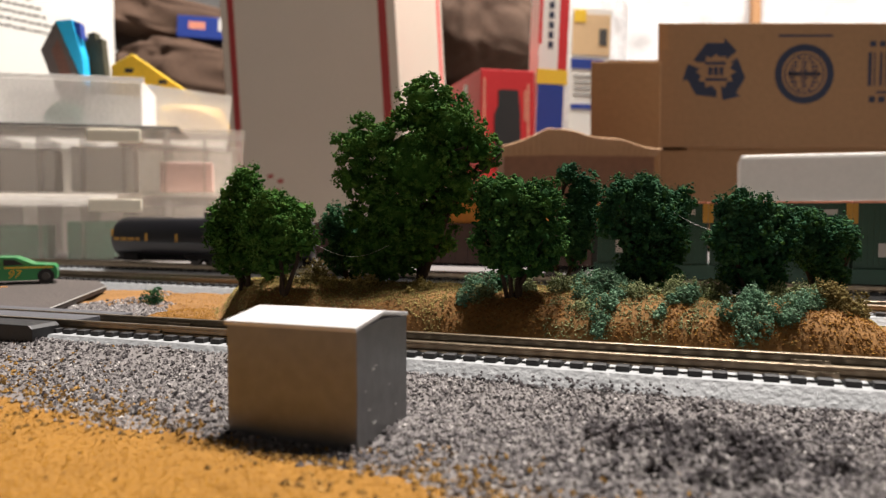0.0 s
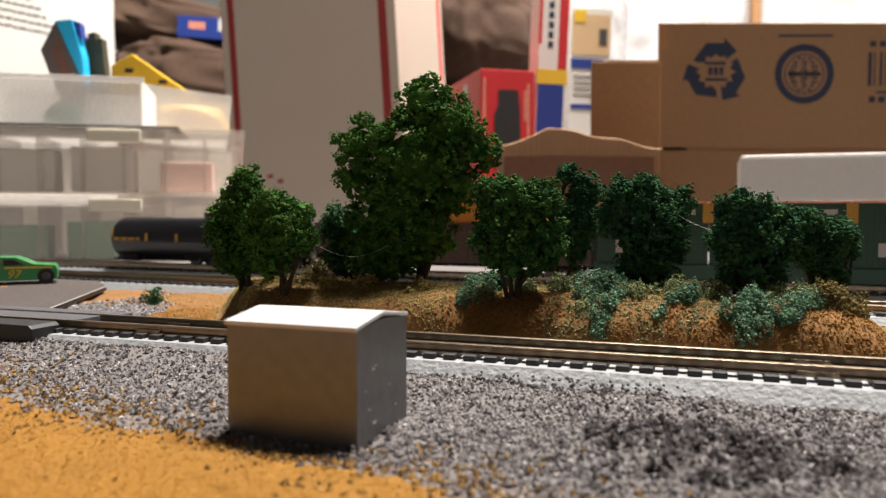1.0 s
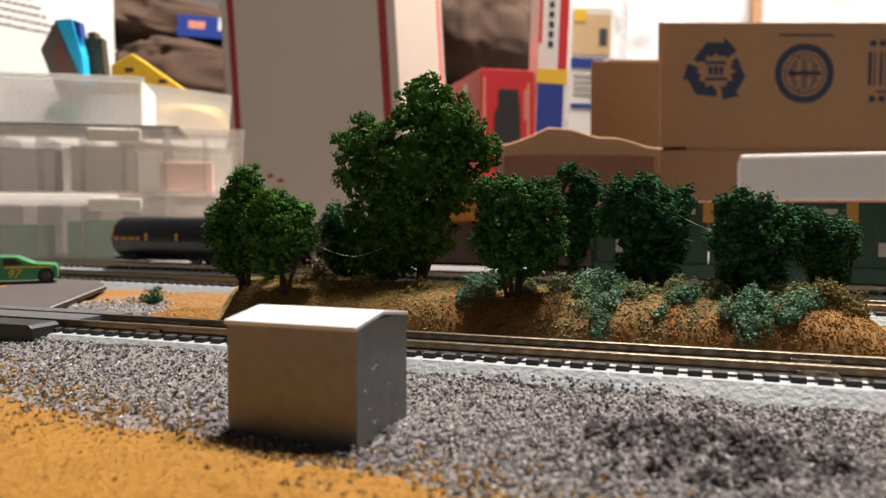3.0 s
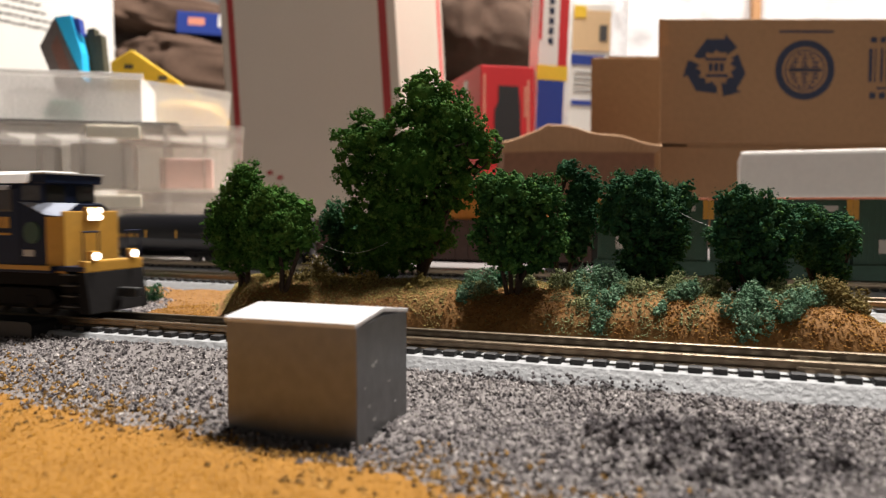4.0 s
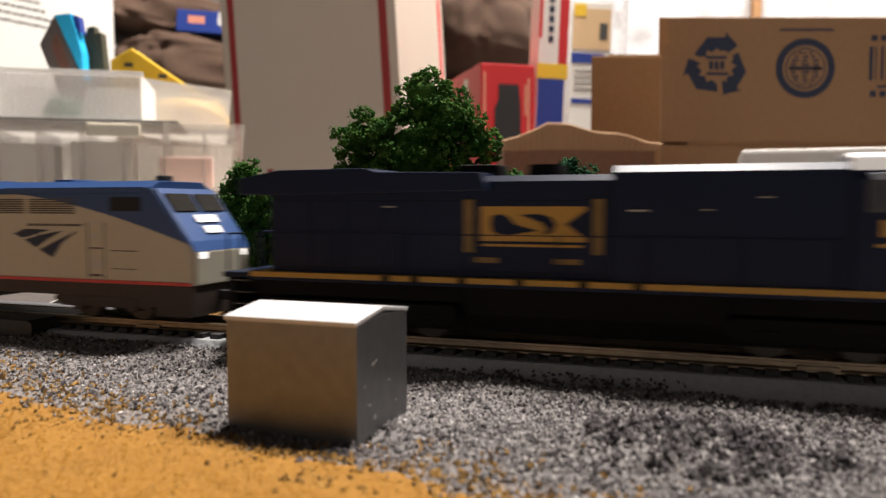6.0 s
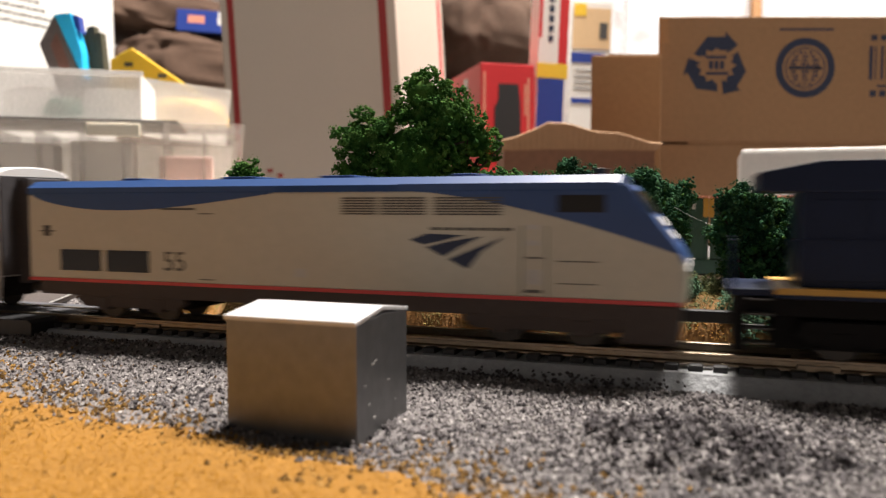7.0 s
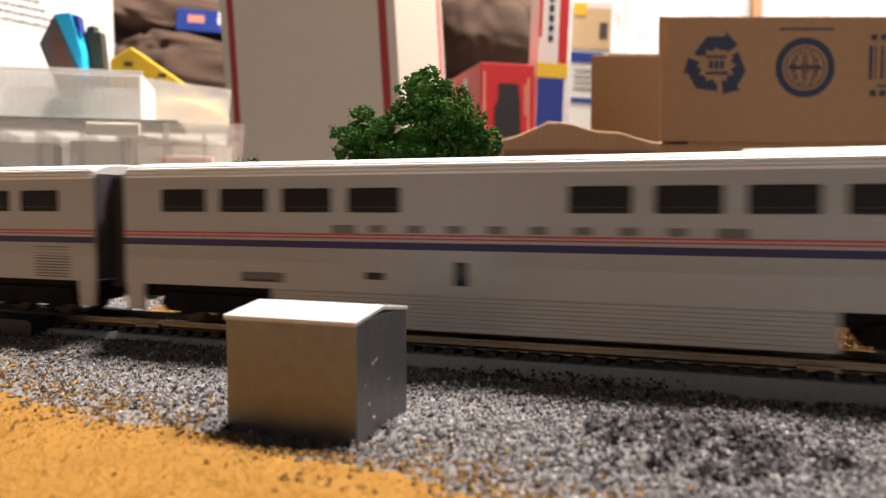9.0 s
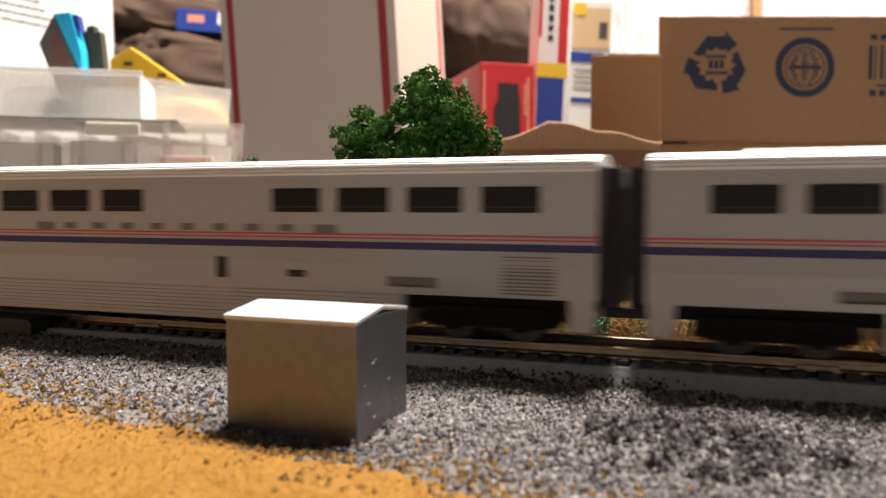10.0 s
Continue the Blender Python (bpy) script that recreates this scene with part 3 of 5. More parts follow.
def build_trees():
    def spot(x, y):
        return x, y, hill_height(x, y) - 0.4
    # the tallest tree, with a second head beside the main one
    x, y, b = spot(-5.9, 183)
    tree(x, y, b, [(1.1, 0, 55.9, 5.8, 5.2, 5.8), (6.7, 0, 49.8, 7.2, 6.6, 7.6), (13.2, 0, 44.9, 5.8, 5.0, 5.3), (10.1, 0, 35.7, 4.9, 4.7, 5.5), (-0.7, 0, 41.1, 11.6, 9.4, 11.6),
                   (-13.5, 0, 45.8, 6.9, 5.5, 5.3), (-15.5, 0, 37.7, 4.2, 3.5, 3.5), (-5.4, 0, 29.6, 10.3, 7.7, 6.9), (-6.7, 0, 21.6, 9.2, 6.1, 5.6), (2.7, 0, 25.3, 5.5, 5.0, 6.0), (-9, 0, 17.5, 6.5, 5, 3.2)],
         M_LEAFY, 6400, 1, "tall dark green foam-leaved tree with two heads", 2.4, 4)
    x, y, b = spot(-23.7, 196)
    tree(x, y, b, [(-2.6, 0, 26.0, 4.0, 4.0, 4.9), (2.9, 0, 21.7, 5.6, 4.4, 5.3), (-1, 0, 18.6, 5.6, 4.0, 4.4)], M_LEAFB, 1100, 2, "dark bushy tree beside the tallest one", 1.4, 3)
    x, y, b = spot(-47.4, 182)
    tree(x, y, b, [(0.9, 0, 37.0, 2.8, 2.7, 3.1), (-0.7, 0, 31.0, 4.2, 3.7, 4.2), (-4.7, 0, 25.6, 3.8, 3.7, 4.4), (-1.3, 0, 19.4, 4.6, 3.4, 4.0), (2.7, 0, 24.9, 4.2, 4.3, 5.5)],
         M_LEAFY, 2100, 3, "slim green tree with a pointed head", 1.5, 3)
    x, y, b = spot(-36, 172)
    tree(x, y, b, [(-2.8, 0, 30.9, 3.9, 3.1, 3.0), (3.2, 0, 29.6, 3.6, 2.8, 2.6), (-1.3, 0, 25.8, 6.4, 4.6, 3.9), (2.5, 0, 23.9, 4.5, 3.5, 3.2), (-2.2, 0, 19.4, 4.4, 3.2, 3.6)],
         M_LEAFY, 2000, 4, "bushy bright green tree", 1.5, 3)
    x, y, b = spot(14.7, 158)
    tree(x, y, b, [(-1.2, 0, 33.2, 5.8, 4.3, 3.7), (5.8, 0, 32.6, 3.7, 3.3, 3.7), (-2.3, 0, 25.6, 5.2, 4.9, 5.8), (5.2, 0, 25.0, 4.6, 4.7, 5.8), (1.2, 0, 21.0, 6.4, 4.7, 3.6), (-5.2, 0, 34.9, 2.3, 1.7, 1.6)],
         M_LEAF, 2500, 5, "round green tree on several thin stems", 1.3, 5, M_LEAFY)
    x, y, b = spot(26.7, 176)
    tree(x, y, b, [(1.3, 0, 39.1, 1.7, 1.6, 1.9), (5.8, 0, 34.2, 2.7, 2.7, 3.3), (4.5, 0, 27.7, 3.7, 4.1, 5.3), (3.9, 0, 21.6, 2.5, 2.8, 3.4)], M_LEAFB, 1200, 6, "slim dark green tree behind the round one", 1.4, 2)
    x, y, b = spot(43.3, 165)
    tree(x, y, b, [(0.6, 0, 33.7, 4.3, 3.6, 3.7), (-5.5, 0, 33.1, 2.7, 2.9, 3.7), (7.9, 0, 32.1, 2.7, 2.4, 2.7), (-6.7, 0, 27.8, 2.9, 2.5, 2.7), (1.2, 0, 26.6, 6.7, 5.8, 6.1), (7.0, 0, 21.8, 2.1, 1.9, 2.1), (1.2, 0, 18.4, 6.3, 4.7, 4.4)],
         M_LEAFB, 2500, 7, "wide dark bluish green tree", 1.6, 3, M_LEAF)
    x, y, b = spot(62.1, 153)
    tree(x, y, b, [(-3.9, 0, 30.6, 3.1, 2.6, 2.6), (1.1, 0, 29.4, 3.9, 2.9, 2.6), (6.2, 0, 26.6, 2.4, 2.4, 3.0), (-5.1, 0, 24.0, 3.1, 3.1, 3.9), (1.1, 0, 23.5, 5.6, 4.8, 5.0), (0.0, 0, 17.0, 5.4, 3.5, 3.2)],
         M_LEAFB, 2200, 8, "ragged dark green tree", 1.6, 3, M_LEAF)
    x, y, b = spot(79.2, 158)
    tree(x, y, b, [(-4.1, 0, 27.7, 3.0, 2.4, 2.3), (1.2, 0, 24.8, 3.7, 3.1, 3.1), (3.8, 0, 22.5, 1.8, 1.7, 1.9), (-1.7, 0, 22.1, 4.0, 3.6, 4.0), (0.6, 0, 17.5, 2.9, 2.6, 2.9)],
         M_LEAFB, 1700, 9, "leaning dark green tree", 1.5, 3, M_LEAF)


build_trees()


def bush(s, d, r, h, material, seed, label):
    """A ragged foam clump: uneven lumps heaped on the slope, with finer crumbs round them."""
    rng = np.random.default_rng(seed)
    c = along(MAIN, s, d)
    lobes = []
    for _ in range(6):
        x, y = c.x + rng.normal() * r * 0.6, c.y + rng.normal() * r * 0.5
        q = 0.3 + 0.4 * rng.random()
        lobes.append((x, y, hill_height(x, y) + h * q * 0.45, r * q, r * q, h * q))
    n = int(28 * r * h) + 50
    pts = crown_points(rng, lobes, n, 0.5)
    pts = np.array([(x, y, max(z, hill_height(x, y) + 0.1)) for x, y, z in pts])
    t = thing("bush", Matrix.Identity(4), label, "bush", "bushes on the hill")
    clumps("foam", pts, 0.18 + 0.28 * rng.random(n) ** 1.5, material, rng, 0.85, 0.4, t, False, lump_shape())
    fine = np.repeat(pts, 4, 0) + rng.normal(size=(n * 4, 3)) * 0.36
    clumps("foam_fringe", fine, 0.07 + 0.12 * rng.random(len(fine)), material, rng, 0.9, 0.6, t, True)
    return t


def build_bushes():
    teal, sage = "pale teal green clump of foam foliage", "sage green clump of foam foliage"
    straw = "straw yellow clump of foam foliage"
    for i, (s, d, r, h, m, lab) in enumerate([
            (54, 14.5, 2.6, 4.0, M_TEAL, teal), (51, 18, 2.6, 4.2, M_TEAL, teal), (55.5, 18.5, 2.6, 4.2, M_TEAL, teal), (53, 22, 2.6, 3.6, M_TEAL, teal),
            (61, 19.5, 2.3, 3.6, M_TEAL, teal), (59.5, 16, 2.0, 2.6, M_TEAL, teal), (63, 22, 2.2, 3.4, M_TEAL, teal),
            (27.5, 13.5, 2.4, 2.6, M_TEAL, teal), (26, 18, 2.6, 3.2, M_TEAL, teal), (24, 24, 2.8, 3.6, M_TEAL, teal), (28, 27, 3.4, 4.2, M_TEAL, teal), (19, 27, 3.4, 4.0, M_SAGE, sage),
            (22, 31, 3.6, 4.4, M_TEAL, teal), (29, 22, 2.6, 2.6, M_TEAL, teal), (32, 24, 3.2, 2.4, M_SAGE, sage), (36, 26, 3.6, 3.4, M_SAGE, sage), (23, 18, 2.6, 1.6, M_SAGE, sage),
            (41, 20.5, 2.4, 3.0, M_TEAL, teal), (42.5, 24, 2.6, 3.4, M_TEAL, teal), (46, 27, 3.4, 4.2, M_SAGE, sage), (37.5, 16.5, 1.2, 1.6, M_TEAL, teal), (41, 29, 3.0, 4.0, M_SAGE, sage),
            (67, 27, 3.0, 5.0, M_STRAW, straw), (70, 24, 2.6, 3.4, M_STRAW, straw), (64, 26, 2.8, 3.8, M_SAGE, sage), (70, 31, 3.0, 5.6, M_STRAW, straw), (58, 26, 3.2, 3.6, M_SAGE, sage),
            (-1, 25, 2.8, 5.0, M_TEAL, teal), (-2, 18, 2.2, 3.0, M_TEAL, teal), (1.5, 21, 2.2, 3.0, M_SAGE, sage), (3, 29, 3.0, 4.6, M_LEAFB, "small dark green clump of foam foliage"),
            (-40, 27, 3.0, 5.0, M_STRAW, straw), (-43, 23, 2.6, 3.4, M_STRAW, straw), (-36, 23, 2.6, 2.6, M_OLIVE, straw), (-52, 24, 2.8, 2.6, M_OLIVE, straw), (-27, 25, 3.2, 2.8, M_OLIVE, straw),
            (-13, 24, 3.0, 2.6, M_OLIVE, straw), (10, 26, 2.6, 3.0, M_SAGE, sage), (8, 29, 3.0, 4.0, M_SAGE, sage), (-104, 46, 2.6, 4.6, M_LEAFB, "small dark green bush on the ballast")]):
        bush(s, d, r, h, m, 40 + i, lab)


build_bushes()


# ---- the little hut in the foreground ----
def build_hut():
    t = thing("equipment_hut", pose(-16.7 * MM, 103.7 * MM, 0.02 * MM, 0, 0, -20.3), "small plain metal trackside hut with a low gabled roof", "hut")
    w, d, h = 9.45, 7.8, 15.8
    g = h + 0.45
    part("body", loft([(-d, 0), (d, 0), (d, h - 0.6), (0, g - 0.6), (-d, h - 0.6)], -w, w, 0.12), M_HUT, t, "dull metal walls")
    part("roof", loft([(-d - 0.35, h - 0.75), (0, g - 0.1), (d + 0.35, h - 0.75), (d + 0.35, h - 0.2), (0, g + 0.45), (-d - 0.35, h - 0.2)], -w - 0.25, w + 0.05, 0.1), M_HUTROOF, t, "folded roof painted lighter for the light from above")
    for y, z, r in ((-3.2, 9.6, 0.32), (-2.4, 9.9, 0.22), (-5.6, 7.2, 0.2), (1.6, 6.6, 0.2), (-3.0, 2.6, 0.36), (-4.4, 4.6, 0.24), (3.8, 3.4, 0.2)):
        part("paint_fleck", block(w - 0.05, w + 0.06, y - r, y + r * 1.4, z - r * 0.5, z + r * 0.4, 0.03), M_STEEL, t)


build_hut()


# Pale blue of the sunshade; on the nose it paints light on navy.
M_FACET = mat("pale_blue_or_lit_navy", (0.34, 0.375, 0.46), 0.4, scale=900, big=60, grain=0.1, bump=0)
M_CABGLASS = mat("dim_cab_glass", (0.06, 0.062, 0.07), 0.12, scale=900, big=120, grain=0.3, bump=0)
M_WHEEL = mat("dark_wheel_metal", (0.05, 0.045, 0.04), 0.4, 0.6, scale=800, big=60)


# ---- train: parts in millimetres; x along the train, rail top at z = 0 ----
def truck(parent, x, length, material, wheels=3, half=8.2, top=7.5):
    """A bogie with side frames, axle boxes and wheels."""
    bogie = part("bogie", block(x - length / 2, x + length / 2, -half + 2.2, half - 2.2, 2.6, top, 0.3), M_UNDER, parent)
    for s in (-1, 1):
        y0, y1 = sorted((s * half, s * (half - 1.5)))
        bm = prism([(x - length / 2, 4.0), (x - length / 2 + 1.5, 6.2), (x + length / 2 - 1.5, 6.2), (x + length / 2, 4.0), (x + length / 2 - 2, 2.6), (x - length / 2 + 2, 2.6)], y0, y1, 0.2)
        for i in range(wheels):
            wx = x - length / 2 + length * (i + 0.5) / wheels
            block(wx - 1.4, wx + 1.4, y0 - 0.3, y1 + 0.3, 2.0, 4.6, 0.25, bm)
        part("side_frame", bm, material, bogie)
    for i in range(wheels):
        wx = x - length / 2 + length * (i + 0.5) / wheels
        for s in (-1, 1):
            bm = tube((wx, s * 4.2, 3.1), (wx, s * 5.3, 3.1), 3.1, 3.1, 20)
            tube((wx, s * 3.9, 3.1), (wx, s * 4.2, 3.1), 3.5, 3.5, 20, bm)
            part("wheel", bm, M_WHEEL, bogie)
    return bogie


def bars(parent, name, material, rows, y=-9.8, label=""):
    """Flat marks on the side that faces y, each a part: x0, x1, z0, z1."""
    made = [part(name, block(x0, x1, y - 0.06, y + 0.1, z0, z1), material, parent, label) for x0, x1, z0, z1 in rows]
    return made[0]


def build_freight_loco():
    t = thing("freight_locomotive", Matrix.Identity(4), "navy blue freight diesel locomotive with golden yellow nose and lit headlights", "locomotive", "train")
    part("underframe", block(-4, 130, -7.2, 7.2, 6.6, 10.4, 0.3), M_UNDER, t)
    part("sill", block(0, 123.4, -9.7, 9.7, 9.6, 11.0, 0.15), M_NAVY, t)
    part("sill_stripe", block(0.3, 123.1, -9.82, 9.82, 10.2, 11.15, 0.05), M_GOLD, t, "golden yellow sill stripe")
    part("fuel_tank", loft([(-8.6, 9.6), (-8.8, 5), (-6.5, 2.0), (6.5, 2.0), (8.8, 5), (8.6, 9.6)], 42, 84, 0.4), M_UNDER, t)
    truck(t, 22, 38, M_UNDER, 3)
    truck(t, 103, 40, M_UNDER, 3)
    # Two added dark blocks stand in for shade between bogies and behind steps.
    part("shade_block", block(0, 125, -6, 6, 1.6, 9.8, 0.2), M_UNDER, t)
    part("step_shade_block", block(124.6, 129.6, -6.6, 6.6, 1.4, 10, 0.2), M_UNDER, t)
    # long hood
    part("hood", loft([(-7.6, 11), (-7.6, 27.4), (-6.6, 28.4), (6.6, 28.4), (7.6, 27.4), (7.6, 11)], 3.6, 67, 0.3), M_NAVY, t)
    part("equipment_cab", loft([(-8.8, 11), (-8.8, 28.6), (-7.4, 29.7), (7.4, 29.7), (8.8, 28.6), (8.8, 11)], 66.5, 101, 0.3), M_NAVY, t)
    part("radiator", prism([(-2.4, 25.4), (-2.4, 28.2), (6, 29.8), (24, 29.9), (26, 29.2), (45, 28.9), (46, 25.8), (6, 25.2)], -9.5, 9.5, 0.25), M_NAVY, t, "wide overhanging radiator wing")
    part("exhaust_stack", block(39, 46.6, -3, 3, 28.4, 30.5, 0.4), M_UNDER, t)
    part("roof_fan", tube((54.2, 0, 28.3), (54.2, 0, 30.4), 3.4, 3.1, 18), M_UNDER, t)
    bars(t, "stripe_break", M_UNDER, [(x, x + 1.5, 10.15, 11.2) for x in (27, 32.5, 41, 51, 61.5, 70)], -9.84)
    # doors and louvres on the hood, in thin relief
    for i in range(8):
        for y0, y1 in ((-7.75, -7.5), (7.5, 7.75)):
            part("hood_door", block(5.4 + i * 7.4, 11.9 + i * 7.4, y0, y1, 12.2, 24.2, 0.08), M_NAVY, t)
    bars(t, "handrail_glint", M_SILVER, [(27, 29, 23.0, 23.25), (69, 72, 22.4, 22.7), (88, 90, 24.5, 24.7), (80, 81.5, 22.6, 22.8)], -8.9)
    bm = bmesh.new()
    for x in (2, 16, 30, 44, 58, 72, 86, 99):
        tube((x, -9.4, 10.9), (x, -9.4, 18.4), 0.16, 0.22, 6, bm)
    tube((2, -9.4, 18.4), (99, -9.4, 18.4), 0.09, 0.09, 6, bm)
    part("handrail", bm, M_NAVY, t, "thin navy handrail along the walkway")
    # cab with sloped brow, windows and white roof
    part("cab", loft([(-9.4, 11), (-9.4, 27.2), (-8.4, 29.2), (8.4, 29.2), (9.4, 27.2), (9.4, 11)], 100.6, 115.0, 0.3), M_NAVY, t)
    part("cab_roof", loft([(-9.6, 28.4), (-8.6, 30.3), (-4, 31.2), (4, 31.2), (8.6, 30.3), (9.6, 28.4)], 100.2, 116.8, 0.3), M_ROOFW, t, "bright silver-white cab roof")
    part("sunshade", prism([(102.2, 28.0), (113.0, 28.0), (112.2, 27.0), (103.0, 27.0)], -10.1, -9.5, 0.1), M_FACET, t, "pale sunshade over the cab windows")
    for x0, x1 in ((102.6, 107.2), (108.0, 112.6)):
        part("cab_window", block(x0, x1, -9.62, -9.2, 22.8, 27.0, 0.1), M_CABGLASS, part("window_frame", block(x0 - 0.35, x1 + 0.35, -9.52, -9.2, 22.4, 27.3, 0.1), M_INK, t), "dim glazed cab side window")
    part("brow", block(116.6, 120.6, -8.0, 8.0, 28.4, 30.3, 0.3), M_NAVY, t)
    part("visor", block(116.4, 121.2, -8.2, 8.2, 30.3, 30.7, 0.1), M_STEEL, t)
    bars(t, "number_bar", M_GOLD, [(104.1 + i * 2.1, 105.8 + i * 2.1, 18.9, 21.3) for i in range(4)] + [(103.6, 112.4, 17.4, 17.9)], -9.5, "gold painted number as bars")
    bm = tube((118.1, -9.45, 18.0), (118.1, -9.0, 18.0), 2.3, 2.3, 24)
    part("round_emblem", bm, mat("dull_green_emblem", (0.02, 0.06, 0.04), 0.5, scale=900, big=60, bump=0), t, "dull green round emblem")
    bars(t, "nose_label", M_STEEL, [(115.6, 118.6, 13.0, 14.4)], -9.36)
    def hull(points):
        bm = bmesh.new()
        vs = [bm.verts.new(p) for p in points]
        bmesh.ops.convex_hull(bm, input=vs)
        bmesh.ops.recalc_face_normals(bm, faces=bm.faces)
        return bm
    part("cab_front", hull([(115.0, y, z) for y in (-9.35, 9.35) for z in (23.5, 28.8)] + [(119.2, y, z) for y in (-7.2, 7.2) for z in (23.5, 28.8)]), M_NAVY, t)
    for sgn in (-1, 1):
        part("windscreen", block(119.15, 119.5, *sorted((sgn * 1.6, sgn * 6.6)), 24.6, 28.0, 0.1), M_WINDOW, t)
        part("corner_window", hull([(x, sgn * y, z) for x, y in ((115.5, 9.25), (118.8, 7.55), (115.5, 9.0), (118.8, 7.3)) for z in (24.8, 27.9)]), M_CABGLASS, t)
    part("short_nose", hull([(115.0, y, z) for y in (-9.35, 9.35) for z in (9.6, 24.3)] + [(121.6, y, z) for y in (-9.0, 9.0) for z in (9.6, 21.6)]
                            + [(124.6, y, z) for y in (-7.7, 7.7) for z in (9.6, 21.2)] + [(124.6, y, 23.9) for y in (-3.2, 3.2)]), M_NAVY, t)
    # Pale facets put the light on the sloped navy nose into colour.
    for sgn in (-1, 1):
        quad = [Vector((115.2, sgn * 9.3, 24.35)), Vector((124.7, sgn * 3.3, 24.05)), Vector((124.7, sgn * 7.75, 21.3)), Vector((121.6, sgn * 9.02, 21.65))]
        nrm = (quad[1] - quad[0]).cross(quad[3] - quad[0]).normalized()
        nrm = nrm if nrm.z > 0 else -nrm
        part("nose_facet", hull([p + nrm * 0.05 for p in quad] + [p + nrm * 0.16 for p in quad]), M_FACET, t, "sloped nose facet with its light painted in pale blue")
        part("nose_cheek", hull([(x, sgn * y, z) for x, y in ((121.7, 9.06), (124.7, 7.84), (121.7, 8.8), (124.7, 7.6)) for z in (9.6, 21.35)]), M_GOLD, t, "golden yellow cheek of the nose")
    part("nose_face", block(124.4, 125.2, -7.75, 7.75, 9.2, 22.5, 0.2), M_GOLD, t, "golden yellow nose face")
    hl = part("headlight_housing", block(125.0, 125.9, -2.2, 2.2, 20.2, 23.4, 0.3), M_GOLD, t)
    for z in (21.1, 22.6):
        for y in (-1.0, 1.0):
            part("headlight", tube((125.8, y, z), (126.4, y, z), 0.62, 0.62, 14), M_HEAD, hl, "lit headlight")
    part("front_platform", block(123, 131.0, -8.8, 8.8, 10.0, 11.0, 0.2), M_NAVY, t)
    part("anticlimber", block(129.2, 131.2, -8.4, 8.4, 9.6, 12.2, 0.4), M_GOLD, t)
    for y in (-5.6, 5.6):
        ditch = part("ditch_light_box", block(129.8, 131.4, y - 1.0, y + 1.0, 12.0, 14.2, 0.2), M_GOLD, t)
        part("ditch_light", tube((131.3, y, 13.1), (131.8, y, 13.1), 0.8, 0.8, 14), M_HEAD, ditch, "lit ditch light")
    for s in (-1, 1):
        for i, z in enumerate((2.6, 4.8, 7.0, 9.2)):
            y0, y1 = sorted((s * 9.4, s * 6.4))
            part("step", block(125.6, 129.4, y0, y1, z, z + 0.25), M_INK, t)
            part("step", block(-3.6, -0.2, y0, y1, z, z + 0.25), M_INK, t)
    part("pilot", prism([(129.4, 1.2), (129.4, 9.8), (131.2, 9.8), (132.6, 1.2)], -8.6, 8.6, 0.2), M_UNDER, t)
    part("rear_platform", block(-6.4, 3.8, -8.8, 8.8, 9.8, 10.8, 0.2), M_NAVY, t)
    for x, z in ((130.6, 18.2), (-5.6, 18.0)):
        for a, b in ((-8.2, -4), (4, 8.2)):
            bm = tube((x, a, 10.8), (x, a, z), 0.2, 0.2, 6)
            tube((x, b, 10.8), (x, b, z), 0.2, 0.2, 6, bm)
            tube((x, a - 0.2, z), (x, b + 0.2, z), 0.2, 0.2, 6, bm)
            part("end_rail", bm, M_NAVY, t, "thin navy end handrail")
    part("air_tank", tube((46, -7.6, 27.0), (46.1, -7.6, 27.0), 0.6, 0.6), M_NAVY, t)
    part("rear_pilot", block(-5.6, -3.6, -8.4, 8.4, 1.4, 9.8, 0.2), M_UNDER, t)
    for x in (-9.2, 132.4):
        part("coupler", block(x, x + 5.2, -1.1, 1.1, 4.2, 6.2, 0.4), M_BLACK, t)
    # the maker's lettering as plain shapes: a gold plate with dark notches between two brackets
    logo = bars(t, "side_emblem", M_GOLD, [(44.6, 62.2, 17.4, 23.2), (44.8, 61.6, 16.5, 16.9)], -7.85, "golden emblem plate with dark notches")
    bars(t, "emblem_bracket", M_OLDGOLD, [(41.6, 43.2, 15.4, 24.4), (63.4, 65.0, 15.4, 24.4), (43.2, 47.6, 13.7, 14.6), (57.0, 61.4, 13.7, 14.6)], -7.85, "dull gold bracket beside the emblem")
    notch = bmesh.new()
    prism([(46.2, 20.3), (46.6, 21.6), (48.0, 22.0), (49.4, 21.4), (50.6, 20.2), (54.4, 19.2), (50.0, 18.5), (48.0, 18.5), (46.7, 19.0)], -8.0, -7.9, 0, notch)
    prism([(51.4, 21.8), (54.6, 22.0), (56.6, 21.4), (57.4, 20.2), (56.8, 18.9), (55.4, 18.5), (55.8, 19.6), (54.8, 20.6)], -8.0, -7.9, 0, notch)
    prism([(62.3, 22.6), (59.0, 20.3), (62.3, 18.0)], -8.0, -7.9, 0, notch)
    part("emblem_notches", notch, M_NAVY, logo)
    return t


